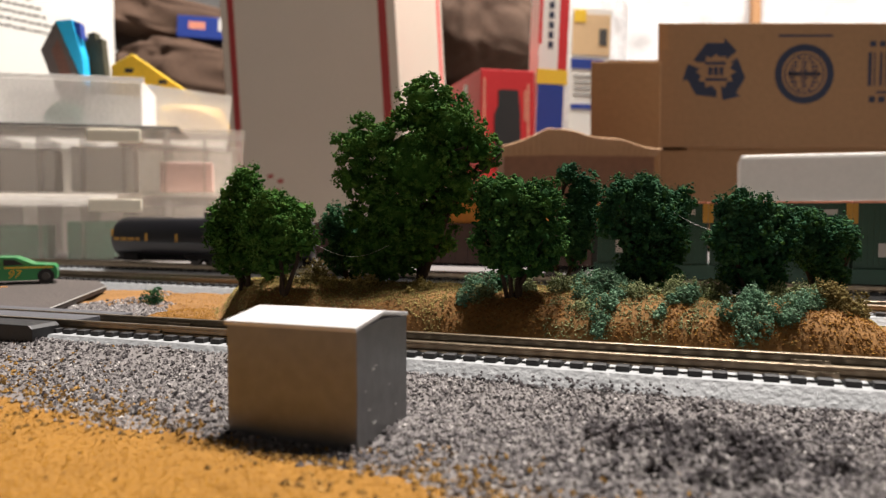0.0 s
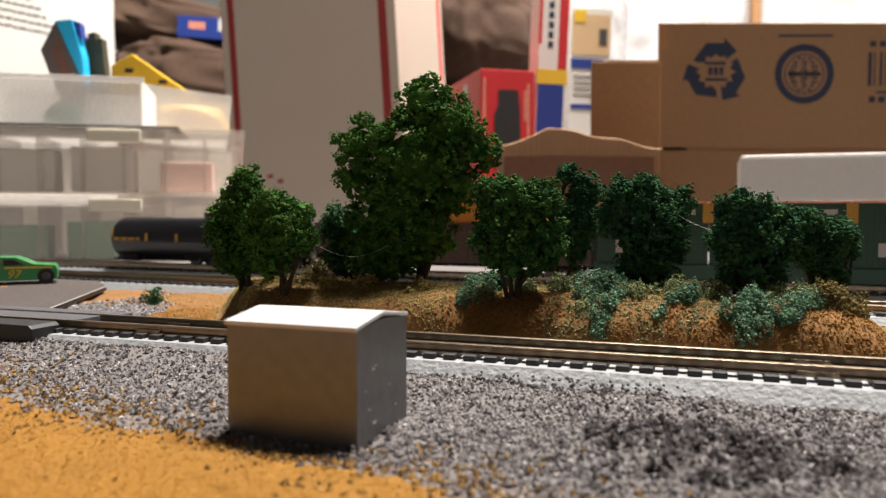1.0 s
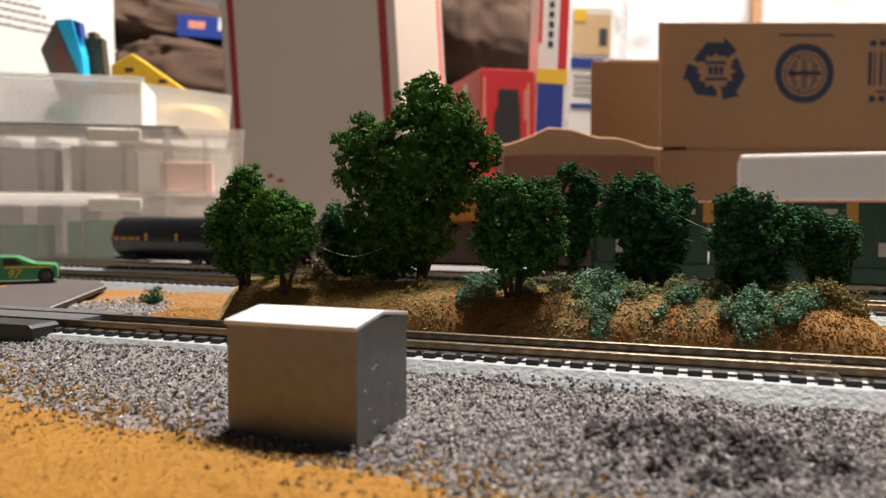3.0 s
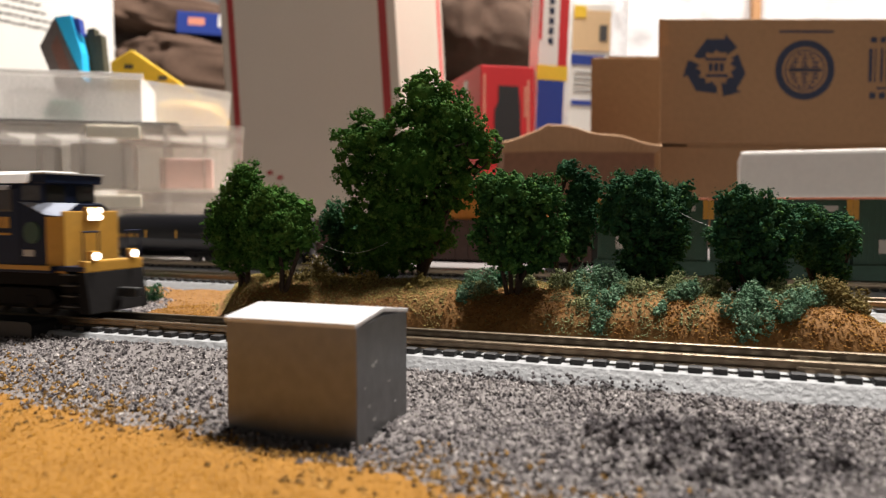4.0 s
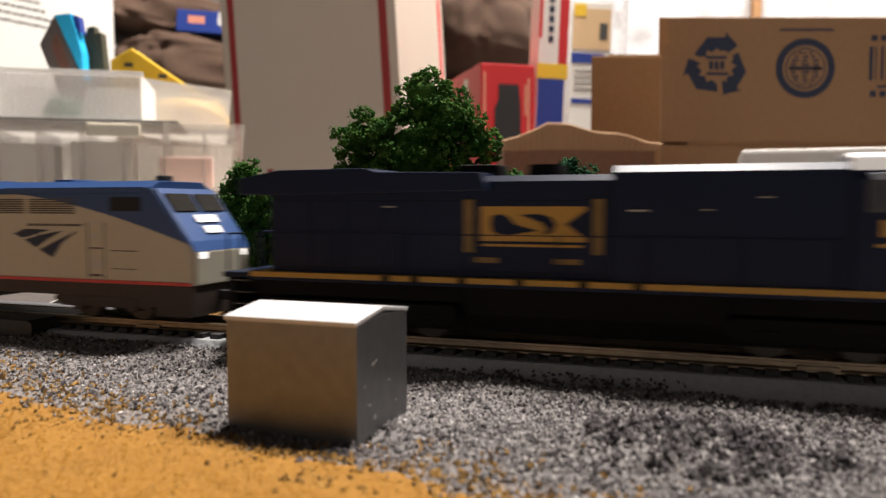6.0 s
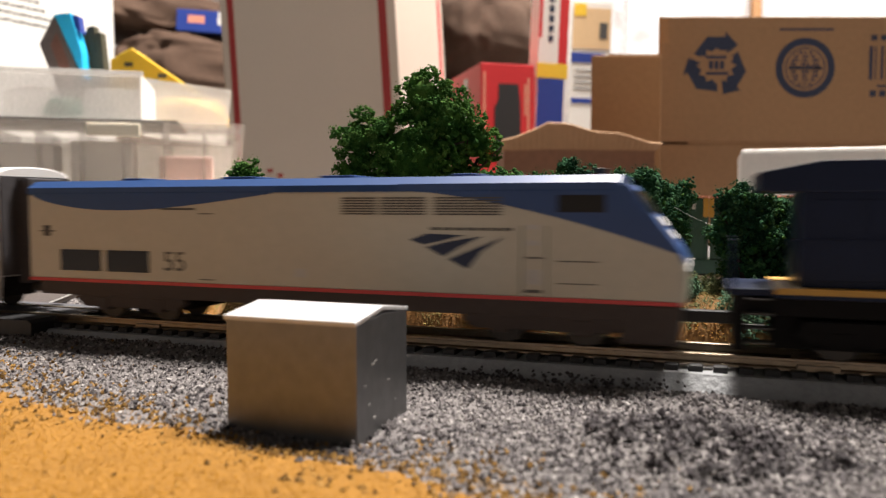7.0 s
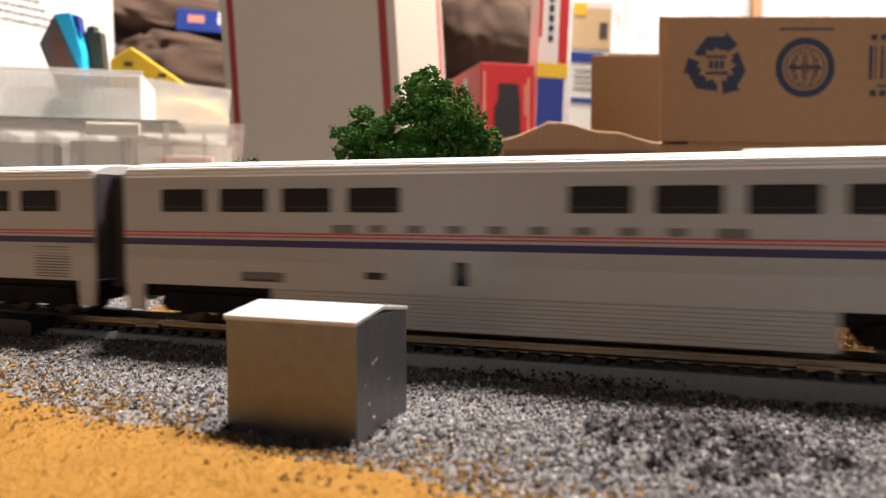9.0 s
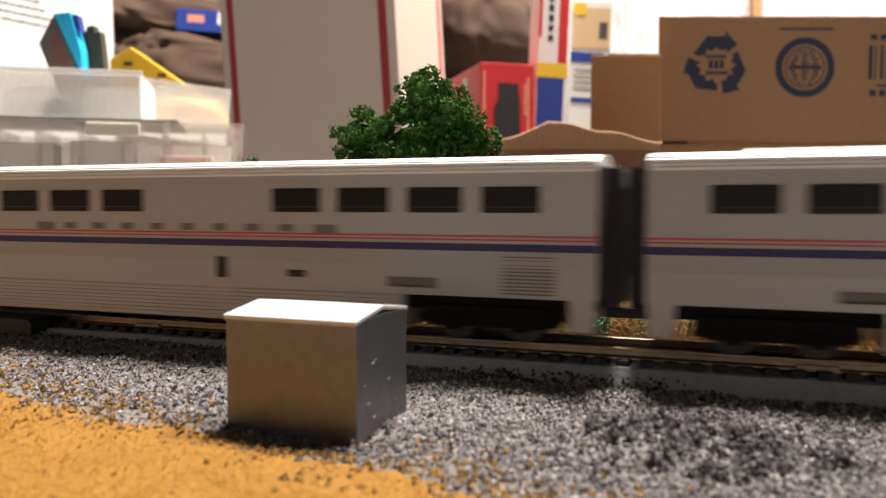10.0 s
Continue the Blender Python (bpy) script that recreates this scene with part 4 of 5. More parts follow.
def build_passenger_loco():
    t = thing("passenger_locomotive", Matrix.Identity(4), "cream passenger diesel locomotive with deep blue roof band and sloped nose", "locomotive", "train")
    L = 131.8
    prof = [(0.8, 7.6), (0, 8.4), (0, 25.3), (1.2, 26.4), (122.6, 26.4), (130.6, 16.4), (131.8, 14.6), (131.8, 7.6)]
    body = prism(prof, -9.4, 9.4, 1.0)
    part("body", body, M_SILVER, t, "cream-silver flat-sided body")
    part("roof", loft([(-9.56, 25.7), (-9.3, 26.9), (-7.0, 28.3), (7.0, 28.3), (9.3, 26.9), (9.56, 25.7)], 0.1, 121.8, 0.2), M_AMBLUE, t, "deep blue roof")
    # curved blue bands on each side
    for s in (-1, 1):
        y0, y1 = sorted((s * 9.38, s * 9.52))
        up = []
        for i in range(25):
            x = 1.2 + 58 * i / 24
            z = 25.5 - 3.2 * math.sin(math.pi * min(1, (i / 24)) ** 0.72) ** 1.0
            up.append((x, z))
        part("roof_band", prism(up + [(59.2, 26.9), (1.2, 26.9)], y0, y1), M_AMBLUE, t)
        low = [(84 + 47 * i / 20, 25.9 - 10.2 * (i / 20) ** 1.55) for i in range(21)]
        part("nose_band", prism(low + [(130.4, 16.6), (122.6, 26.4), (120.6, 27.0), (84, 27.0)], y0, y1), M_AMBLUE, t)
        part("waist_line", block(0.4, 131.2, y0, y1, 7.7, 8.35), M_RED, t, "thin red line along the foot")
    q = [(122.9, 26.8), (130.9, 16.4), (131.95, 14.4), (131.6, 14.2), (130.4, 16.0), (122.4, 26.4)]
    part("nose_shield", prism(q, -9.1, 9.1, 0.1), M_AMBLUE, t, "deep blue sloped nose")
    for y0, y1 in ((-8.2, -0.5), (0.5, 8.2)):
        part("windscreen", prism([(124.0, 25.6), (126.6, 22.2), (126.75, 22.3), (124.15, 25.75)], y0, y1), M_WINDOW, t)
    part("nose_patch", prism([(127.3, 21.4), (128.4, 19.95), (128.55, 20.05), (127.45, 21.5)], -3.4, 3.4), M_ROOFW, t)
    part("nose_patch", prism([(128.9, 19.2), (130.0, 17.8), (130.15, 17.9), (129.05, 19.3)], -2.6, 2.6), M_ROOFW, t)
    for y in (-6.6, 6.6):
        part("marker_lamp", block(131.6, 132.1, y - 1.0, y + 1.0, 13.0, 14.2, 0.1), M_DIM, t)
    part("nose_face", block(131.4, 132.0, -8.8, 8.8, 7.8, 14.4, 0.2), M_SILVER, t)
    # side windows, doors, vents
    for x0, x1 in ((8.8, 19.2), (20.6, 31.0)):
        part("side_window", block(x0, x1, -9.55, -9.3, 10.0, 14.3, 0.08), M_WINDOW, t, "dark side window")
    part("cab_window", block(112, 119.6, -9.62, -9.3, 22.2, 25.0, 0.08), M_WINDOW, t)
    vents = bmesh.new()
    for x0, x1 in ((73.4, 80.0), (80.9, 89.3), (90.8, 102.7)):
        for i in range(7):
            block(x0, x1, -9.56, -9.3, 21.7 + i * 0.46, 21.95 + i * 0.46, 0, vents)
    part("vent_louvres", vents, M_INK, t, "grey louvred vents")
    bars(t, "crew_door_line", M_INK, [(106.0, 106.25, 8.6, 20), (110.2, 110.4, 8.6, 20), (106.8, 109.6, 14.6, 14.9), (112, 118.5, 14.2, 14.4), (112, 118.5, 10.6, 10.75), (106.6, 109.4, 9.0, 9.5)], -9.42)
    bars(t, "small_panel", M_STEEL, [(107, 109.4, 10.4, 12.8), (63.8, 66, 10.2, 11.8), (107, 109, 16.8, 17.6), (107, 109, 19.4, 20.2)], -9.44)
    bars(t, "end_door_line", M_INK, [(4.4, 6.2, 17, 19.2), (3.4, 7.4, 17.9, 18.15), (43, 46, 9.0, 9.2), (43, 46, 21.6, 21.8), (34, 42, 22.4, 22.8)], -9.42)
    # the operator's emblem: three curved dark blades
    em = bmesh.new()
    prism([(86.4, 17.4), (89.5, 18.5), (96, 18.3), (91.8, 17.2), (88.8, 16.6)], -9.55, -9.35, 0, em)
    prism([(89.4, 16.2), (93.4, 17.2), (99.4, 18.2), (95.6, 16.4), (92.4, 14.6)], -9.55, -9.35, 0, em)
    prism([(93.4, 14.2), (96.8, 15.6), (103.4, 18.2), (99.2, 15.6), (96.8, 12.6)], -9.55, -9.35, 0, em)
    part("side_emblem", em, M_PRINT, t, "dark blue emblem of three blades")
    bars(t, "emblem_text", M_INK, [(90.2 + i * 2.1, 91.9 + i * 2.1, 19.1, 19.6) for i in range(7)], -9.42)
    number(t, "55", 34.4, 10.6, 4.0)
    part("skirt", block(2, 129.5, -8.4, 8.4, 4.8, 7.8, 0.3), M_UNDERBR, t)
    part("pilot", prism([(122, 1.4), (122, 7.6), (131.4, 7.6), (130.8, 1.4)], -8.9, 8.9, 0.3), M_UNDERBR, t)
    part("fuel_tank", block(51.5, 71.5, -8.0, 8.0, 2.6, 7.4, 0.5), M_UNDERBR, t)
    truck(t, 25, 27, M_UNDERBR, 2)
    truck(t, 109, 27, M_UNDERBR, 2)
    for x in (-3.6, 130.6):
        part("coupler", block(x, x + 5.0, -1.1, 1.1, 4.2, 6.2, 0.4), M_BLACK, t)
    for x, w in ((20, 5), (44, 8), (66, 7), (92, 5)):
        part("roof_hatch", block(x, x + w, -4, 4, 28.0, 28.9, 0.3), M_AMBLUE, t)
    part("horn", block(116.5, 118.6, -1.5, 1.5, 28.0, 29.6, 0.3), M_BLACK, t)
    return t


def number(parent, text, x, z, size):
    cu = bpy.data.curves.new("number", "FONT")
    cu.body, cu.size, cu.extrude = text, size * 1.35 * MM, 0.04 * MM
    tmp = bpy.data.objects.new("number", cu)
    me = bpy.data.meshes.new_from_object(tmp)
    bpy.data.objects.remove(tmp)
    me.materials.append(M_INK)
    ob = new("number", me)
    ob.parent = parent
    ob.matrix_basis = pose(x * MM, -9.44 * MM, z * MM, 90, 0, 0)
    return ob


def build_coach(flip, label):
    L = 161.7
    t = thing("passenger_coach", Matrix.Identity(4), label, "railway coach", "train")

    def X(a, b):
        return (L - b, L - a) if flip else (a, b)
    half = 9.7
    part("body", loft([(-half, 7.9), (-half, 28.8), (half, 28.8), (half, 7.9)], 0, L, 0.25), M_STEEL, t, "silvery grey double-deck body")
    roof = [(-half - 0.05, 28.6)]
    for i in range(13):
        a = math.pi * i / 12
        roof.append((-math.cos(a) * (half - 0.1), 29.2 + 2.6 * math.sin(a) ** 0.8))
    roof.append((half + 0.05, 28.6))
    part("roof", loft(roof, 0.2, L - 0.2, 0.3), M_ROOFW, t, "rounded roof with the light from above painted in", smooth=False)
    # Ribs in the same near white paint the lit lines along the eaves.
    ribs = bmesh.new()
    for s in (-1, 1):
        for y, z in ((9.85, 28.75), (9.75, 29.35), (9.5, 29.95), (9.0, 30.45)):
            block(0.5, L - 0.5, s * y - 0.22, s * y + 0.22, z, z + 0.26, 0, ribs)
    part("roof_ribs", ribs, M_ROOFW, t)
    a, b = X(33.4, 127.8)
    part("lower_body", block(a, b, -half + 0.02, half - 0.02, 1.7, 8.0, 0.2), M_STEEL, t)
    fl = bmesh.new()
    for s in (-1, 1):
        for i in range(8):
            z = 2.3 + i * 0.72
            block(a + 0.4, b - 0.4, s * half - 0.22, s * half + 0.22, z, z + 0.3, 0, fl)
        for i in range(6):
            z = 12.9 + i * 0.5
            block(0.6, L - 0.6, s * half - 0.14, s * half + 0.14, z, z + 0.2, 0, fl)
        for i in range(4):
            z = 26.9 + i * 0.5
            block(0.6, L - 0.6, s * half - 0.06, s * half + 0.06, z, z + 0.2, 0, fl)
    tagged(part("fluting", fl, M_STEEL, t, "horizontal corrugated fluting"), kind="stuff")
    for s in (-1, 1):
        y0, y1 = sorted((s * (half - 0.02), s * (half + 0.09)))
        for z0, z1, m in ((17.95, 18.25, M_RED), (17.35, 17.62, M_RED), (15.6, 16.85, M_NAVYSTR)):
            part("waist_stripe", block(0.1, L - 0.1, y0, y1, z0, z1), m, t)
    for s in (-1, 1):
        y0, y1 = sorted((s * (half - 0.1), s * (half + 0.08)))
        first = 9.3
        starts = [first + i * 13.33 for i in range(4)] + [first + 3 * 13.33 + 9.9 + 29.2 + i * 13.33 for i in range(5)]
        for x0 in starts:
            a, b = X(x0, x0 + 9.9)
            w = part("window", block(a, b, y0, y1, 22.0, 26.3, 0.3), M_WINDOW, t, "smoked upper-deck window")
            part("glazing_bar", block(a, b, y0 - 0.03, y1 + 0.03, 22.9, 23.0), M_INK, w)
        a, b = X(67.5, 73.6)
        door = part("side_door", block(a, b, y0, y1 + 0.05, 3.4, 15.6, 0.15), M_STEEL, t)
        a, b = X(69.0, 71.6)
        part("door_window", block(a, b, y0 - 0.08, y1 + 0.08, 9.6, 13.7, 0.2), M_WINDOW, door)
        a, b = 146.0, 155.0
        bm = bmesh.new()
        for i in range(11):
            block(a, b, y0, y1, 8.5 + i * 0.6, 8.8 + i * 0.6, 0, bm)
        part("vent_grille", bm, M_GREYMID, t, "grey vent grille")
        a, b = X(27.0, 36.2)
        part("name_mark", block(a, b, y0, y1 + 0.02, 9.1, 10.9), M_GREYMID, t, "small dark wordmark as a bar")
        part("name_mark", block(a + 0.4, b - 1.6, y0, y1 + 0.04, 9.2, 9.6), M_INK, t)
        a, b = X(52.5, 56.2)
        part("lower_window", block(a, b, y0, y1 + 0.02, 10.2, 11.5, 0.2), M_WINDOW, t)
        a, b = X(5.0, 12.0)
        part("small_text", block(a, b, y0, y1, 19.2, 19.6), M_STEEL, t)
        for i in range(10):
            w = 4.6 if i in (0, 9) else 3.0
            x = 46.0 + i * 7.2 if not flip else L - 115.4 + i * 7.2
            part("letter_bar", block(x, x + w, y0, y1 + 0.06, 18.5 if 0 < i < 9 else 18.3, 19.8), M_GREYMID, t)
        for a, b in ((0.3, 4.6), (L - 4.6, L - 0.3)):
            part("end_skirt", prism([(a, 8), (b, 8), (b - 0.4, 2.8), (a + 0.4, 2.8)], *sorted((s * (half - 1.0), s * (half - 0.02)))), M_STEEL, t)
    for x0, x1 in ((-3.2, 0.4), (L - 0.4, L + 3.2)):
        dia = loft([(-4.6, 6.5), (-4.6, 29.2), (4.6, 29.2), (4.6, 6.5)], x0, x1, 0.3)
        for k in range(3):
            xx = x0 + 0.8 + k * 1.0
            loft([(-5.0, 6.3), (-5.0, 29.5), (5.0, 29.5), (5.0, 6.3)], xx, xx + 0.35, 0, dia)
        part("diaphragm", dia, M_GREYDARK, t, "dark grey rubber gangway")
    for x0, x1 in ((-0.35, 0.05), (L - 0.05, L + 0.35)):
        part("end_wall", block(x0, x1, -9.3, 9.3, 8.2, 29.6, 0.1), M_GREYDARK, t)
    truck(t, 19, 24, M_UNDER, 2, 8.4, 8.2)
    truck(t, L - 19, 24, M_UNDER, 2, 8.4, 8.2)
    part("floor_pan", block(1, L - 1, -7.5, 7.5, 5.4, 8.1), M_UNDER, t)
    for x in (-4.6, L - 0.4):
        part("coupler", block(x, x + 5.0, -1.0, 1.0, 4.2, 6.0, 0.4), M_BLACK, t)
    return t


LOCO = build_freight_loco()
PASS = build_passenger_loco()
COACH_A = build_coach(False, "silvery double-deck passenger coach behind the cream locomotive")
COACH_B = build_coach(True, "silvery double-deck passenger coach at the end of the train")


# ---- road crossing at the end of the main track's view ----
def build_crossing():
    a = math.atan(MAIN[1])
    t = thing("level_crossing", track_pose(*MAIN), "black and grey plastic road crossing panels on the main track", "crossing", kind="structure")
    part("centre_panel", block(-190, -83, -3.7, 3.7, 4.8, 6.35, 0.25), M_PANEL, t, "dark grey rough panel between the rails")
    part("ramp", prism([(-190, 2.2), (-190, 6.3), (-85.6, 6.3), (-84.6, 5.6), (-84.6, 2.2)], -13.4, -6.2, 0.2), M_BLACK, t, "black plastic ramp")
    part("ramp", block(-190, -80, 6.2, 10.5, 4.3, 6.3, 0.25), M_PANEL, t)
    road = new("road")
    tagged(road, "brown-grey plastic road with orange dashes", "road", kind="structure")
    bm = bmesh.new()
    pts = [(-260, 206), (-96, 184.5), (-107, 243), (-118, 262), (-260, 318)]
    lo = [bm.verts.new((x, y, 4.6)) for x, y in pts]
    hi = [bm.verts.new((x, y, 5.9)) for x, y in pts]
    fs = [bm.faces.new(lo[::-1]), bm.faces.new(hi)]
    for i in range(5):
        fs.append(bm.faces.new((lo[i], lo[(i + 1) % 5], hi[(i + 1) % 5], hi[i])))
    bmesh.ops.recalc_face_normals(bm, faces=fs)
    part("road_surface", bm, M_ASPHALT, road)
    part("road_bed", block(-255, -125, 225, 268, 0, 4.6), M_GROUND, road)
    for x, y in ((-148, 221), (-141, 238), (-176, 225)):
        d = part("dash", block(-4.6, 4.6, -0.9, 0.9, 0, 0.12), M_ORANGE, road)
        d.matrix_basis = pose(x * MM, y * MM, 5.9 * MM, 0, 0, 40)
    # Pale strip that paints the light caught by the road's edge.
    lit_edge = part("road_edge_light", block(-29, 29, -0.2, 0.2, 0, 0.2), M_STEEL, road)
    lit_edge.matrix_basis = pose(-101.3 * MM, 213.5 * MM, 5.85 * MM, 0, 0, 100.6)


build_crossing()


def build_stock_car():
    t = thing("toy_car", pose(-143.6 * MM, 252 * MM, 5.92 * MM, 0, 0, 24) @ Matrix.Scale(0.82, 4), "bright green toy racing car with yellow side panel", "car")
    prof = [(-18, 2.2), (-18.5, 5.2), (-16, 6.8), (-11, 7.3), (-6.5, 10.2), (-2, 10.9), (4, 10.7), (10, 8.0), (17.4, 7.4), (18.4, 6.2), (18.4, 2.0), (17.4, 1.8), (16.8, 4.2), (14.4, 5.6), (12, 4.2), (11.4, 1.6), (-10.2, 1.6), (-10.8, 4.2), (-13.2, 5.6), (-15.6, 4.2), (-16.2, 1.8)]
    part("body", prism(prof, -8.0, 8.0, 0.0), M_GREENCAR, t, "glossy bright green body")
    for p in ([(-8.6, 7.6), (-5.4, 9.7), (-2.2, 10.1), (-1.4, 7.6)], [(-0.4, 7.6), (-0.4, 10.1), (3.4, 9.9), (7.0, 7.8)]):
        part("side_window", prism(p, -8.2, -7.9), M_BLACK, t)
    part("side_panel", prism([(-10, 2.6), (-10, 7.0), (-1.5, 7.0), (-3.4, 2.6)], -8.15, -7.9), M_YELLOW, t, "yellow side panel")
    part("side_patch", prism([(-9, 2.9), (-8, 5.4), (-5.4, 5.6), (-5, 3.0)], -8.3, -8.1), M_ORANGE, t)
    part("side_stripe", block(0, 17, -8.12, -7.9, 6.4, 7.0), M_YELLOW, t)
    for x in (-13.2, 14.4):
        for s in (-1, 1):
            w = part("wheel", tube((x, s * 5.8, 3.1), (x, s * 8.1, 3.1), 3.1, 3.1, 20), M_BLACK, t)
            part("rim", tube((x, s * 8.0, 3.1), (x, s * 8.25, 3.1), 1.7, 1.5, 14), M_INK, w)
    cu = bpy.data.curves.new("number", "FONT")
    cu.body, cu.size, cu.extrude, cu.shear = "97", 4.6 * MM, 0.04 * MM, 0.3
    tmp = bpy.data.objects.new("number", cu)
    me = bpy.data.meshes.new_from_object(tmp)
    bpy.data.objects.remove(tmp)
    me.materials.append(M_YELLOW)
    ob = new("race_number", me)
    ob.parent, ob.matrix_basis = t, pose(0.6 * MM, -8.1 * MM, 2.6 * MM, 90, 0, 0)


build_stock_car()


# loose strands caught between the trees
def strand(ax, ay, az, bx, by, bz, sag, label):
    cu = bmesh.new()
    p = None
    for i in range(13):
        u = i / 12
        q = Vector((ax + (bx - ax) * u, ay + (by - ay) * u, az + (bz - az) * u - sag * math.sin(math.pi * u)))
        if p is not None:
            tube(p, q, 0.022, 0.022, 5, cu)
        p = q
    tagged(part("glue_strand", cu, M_STEEL), label, "strand")


strand(48, 160, 29.5, 55.5, 155, 25.5, 0.4, "thin pale glue strand between two trees")
strand(-28, 168, 22.5, -12, 170, 22.2, 2.6, "thin pale glue strand sagging between trees")
strand(71.5, 148, 13, 73, 140, 6.5, -0.6, "thin pale grass blade on the hill")


# ---- parked wagons on the third track ----
def wagon_pose(s):
    return track_pose(*FAR, RAIL_TOP) @ Matrix.Translation((s * MM, 0, 0))


def build_tank_wagon():
    t = thing("tank_wagon", wagon_pose(-156), "black tank wagon with small yellow markings", "railway wagon", "parked wagons")
    bm = bmesh.new()
    n = 28
    rings = []
    for x, r in ((0, 2.5), (0.4, 5.4), (1.4, 7.6), (3.0, 8.9), (5.0, 9.4), (95.0, 9.4), (97.0, 8.9), (98.6, 7.6), (99.6, 5.4), (100, 2.5)):
        rings.append([bm.verts.new((x, math.cos(6.2832 * i / n) * r, 11.2 + math.sin(6.2832 * i / n) * r)) for i in range(n)])
    for a, b in zip(rings, rings[1:]):
        for i in range(n):
            bm.faces.new((a[i], a[(i + 1) % n], b[(i + 1) % n], b[i]))
    bm.faces.new(rings[0][::-1])
    bm.faces.new(rings[-1])
    bmesh.ops.recalc_face_normals(bm, faces=bm.faces)
    part("tank", bm, M_TANK, t, "glossy black tank barrel", smooth=True)
    for x in (12, 88):
        part("saddle", block(x - 4, x + 4, -7.5, 7.5, 1.6, 5.0, 0.3), M_UNDER, t)
    part("frame", block(-2, 102, -2.5, 2.5, 1.6, 2.6, 0.2), M_UNDER, t)
    bm = tube((50, 0, 20.2), (50, 0, 22.6), 3.4, 3.4, 18)
    part("dome", bm, M_TANK, t)
    for x0, x1, z in ((5, 8, 10.4), (9, 12, 10.4), (13, 16, 10.4), (17, 19, 10.4)):
        part("lettering_bar", block(x0, x1, -9.6, -9.2, z, z + 1.4), M_GOLD, t)
    for x in (22, 38):
        part("marking", block(x, x + 1.2, -9.56, -9.2, 10.2, 13.4), M_GOLD, t)
    part("end_marking", block(3.2, 3.9, -9.2, -7.5, 12, 15), M_GOLD, t)
    truck(t, 50, 20, M_UNDER, 2, 6.5, 4.8)
    truck(t, 90, 16, M_UNDER, 2, 6.5, 4.8)


M_TANK = mat("gloss_black_paint", (0.008, 0.008, 0.01), 0.28, scale=700, big=50, bump=0.02)
build_tank_wagon()


def build_box_wagon(s, length, z1, body_m, label, extra=None):
    t = thing("goods_wagon", wagon_pose(s), label, "railway wagon", "parked wagons")
    body = part("body", block(0, length, -9, 9, 4.2, z1, 0.3), body_m, t)
    for i in range(int(length / 5.2) + 1):
        x = min(length - 0.8, i * 5.2)
        part("side_post", block(x, x + 0.8, -9.5, -8.9, 4.4, z1 - 0.3), body_m, body)
    part("top_rail", block(-0.2, length + 0.2, -9.5, 9.5, z1 - 0.7, z1 + 0.2, 0.15), body_m, t)
    part("data_plate", block(length * 0.68, length * 0.68 + 4, -9.62, -9.4, 6.0, 8.6), M_INK, t)
    truck(t, 11, 15, M_UNDER, 2, 7, 5)
    truck(t, length - 11, 15, M_UNDER, 2, 7, 5)
    part("underframe", block(-2, length + 2, -3, 3, 2.6, 4.3), M_UNDER, t)
    return t


build_box_wagon(-50, 108, 18.6, M_BROWNCAR, "dark brown open wagon loaded with an orange container")


def container(s, length, z0, z1, m, label, edge=None):
    t = thing("container", wagon_pose(s), label, "container", "parked containers")
    body = part("body", block(0.4, length - 0.4, -8.4, 8.4, z0, z1, 0.15), m, t)
    bm = bmesh.new()
    for i in range(int(length / 1.6) - 1):
        block(1.2 + i * 1.6, 1.9 + i * 1.6, -8.62, -8.3, z0 + 1, z1 - 1.2, 0, bm)
    tagged(part("corrugation", bm, m, body), kind="stuff")
    if edge:
        part("top_edge", block(0.2, length - 0.2, -8.7, 8.7, z1 - 0.5, z1 + 0.15, 0.1), edge, t, "coral painted top edge")
        for x in (0.0, length - 1.6):
            part("corner_post", block(x, x + 1.6, -8.8, -8.2, z1 - 6.8, z1 - 0.6, 0.1), M_GOLD, t, "yellow corner post")
        part("label_plate", block(length - 8, length - 4, -8.75, -8.4, z1 - 4.2, z1 - 2.4), M_STEEL, t)
        part("data_plate", block(length * 0.1 + 3, length * 0.1 + 5.4, -8.75, -8.4, z0 + 4, z0 + 8.2), M_STEEL, t)
    return t


container(-4, 44, 18.8, 26.4, M_ORANGE, "orange container on the brown wagon")


def build_well_wagon(s, length):
    t = thing("flat_wagon", wagon_pose(s), "dark green container wagon on the third track", "railway wagon", "parked wagons")
    part("deck", block(0, length, -8.8, 8.8, 3.4, 5.2, 0.2), M_GREENBOX, t)
    part("side_sill", block(0, length, -9.4, -8.8, 0.9, 5.6, 0.15), M_GREENBOX, t)
    truck(t, 10, 15, M_UNDER, 2, 7, 3.4)
    truck(t, length - 10, 15, M_UNDER, 2, 7, 3.4)


build_well_wagon(58.8, 190)
for s0, ln in ((59.4, 36.2), (95.7, 41.6), (137.4, 42.4), (179.9, 42)):
    container(s0, ln, 5.25, 26.2, M_GREENBOX, "dark green ribbed container with coral top edge", M_PINK)


# ---- clutter behind the railway ----
def carton(name, x, y, z, w, d, h, m, label, category="box", turn=0, lean=0, bev=0.8, rack=0.0):
    """x, y, z: the near bottom corner on the low-x side; the front runs along turn; rack shears the plan."""
    t = thing(name, pose(x * MM, y * MM, z * MM, 0, lean, turn), label, category)
    bm = block(0, w, 0, d, 0, h, bev)
    for v in bm.verts:
        v.co.x += v.co.y * rack
    part("body", bm, m, t)
    return t


def mark(parent, name, x0, x1, z0, z1, m, y=-0.12, label=""):
    return part(name, block(x0, x1, y, 0.6, z0, z1), m, parent, label)


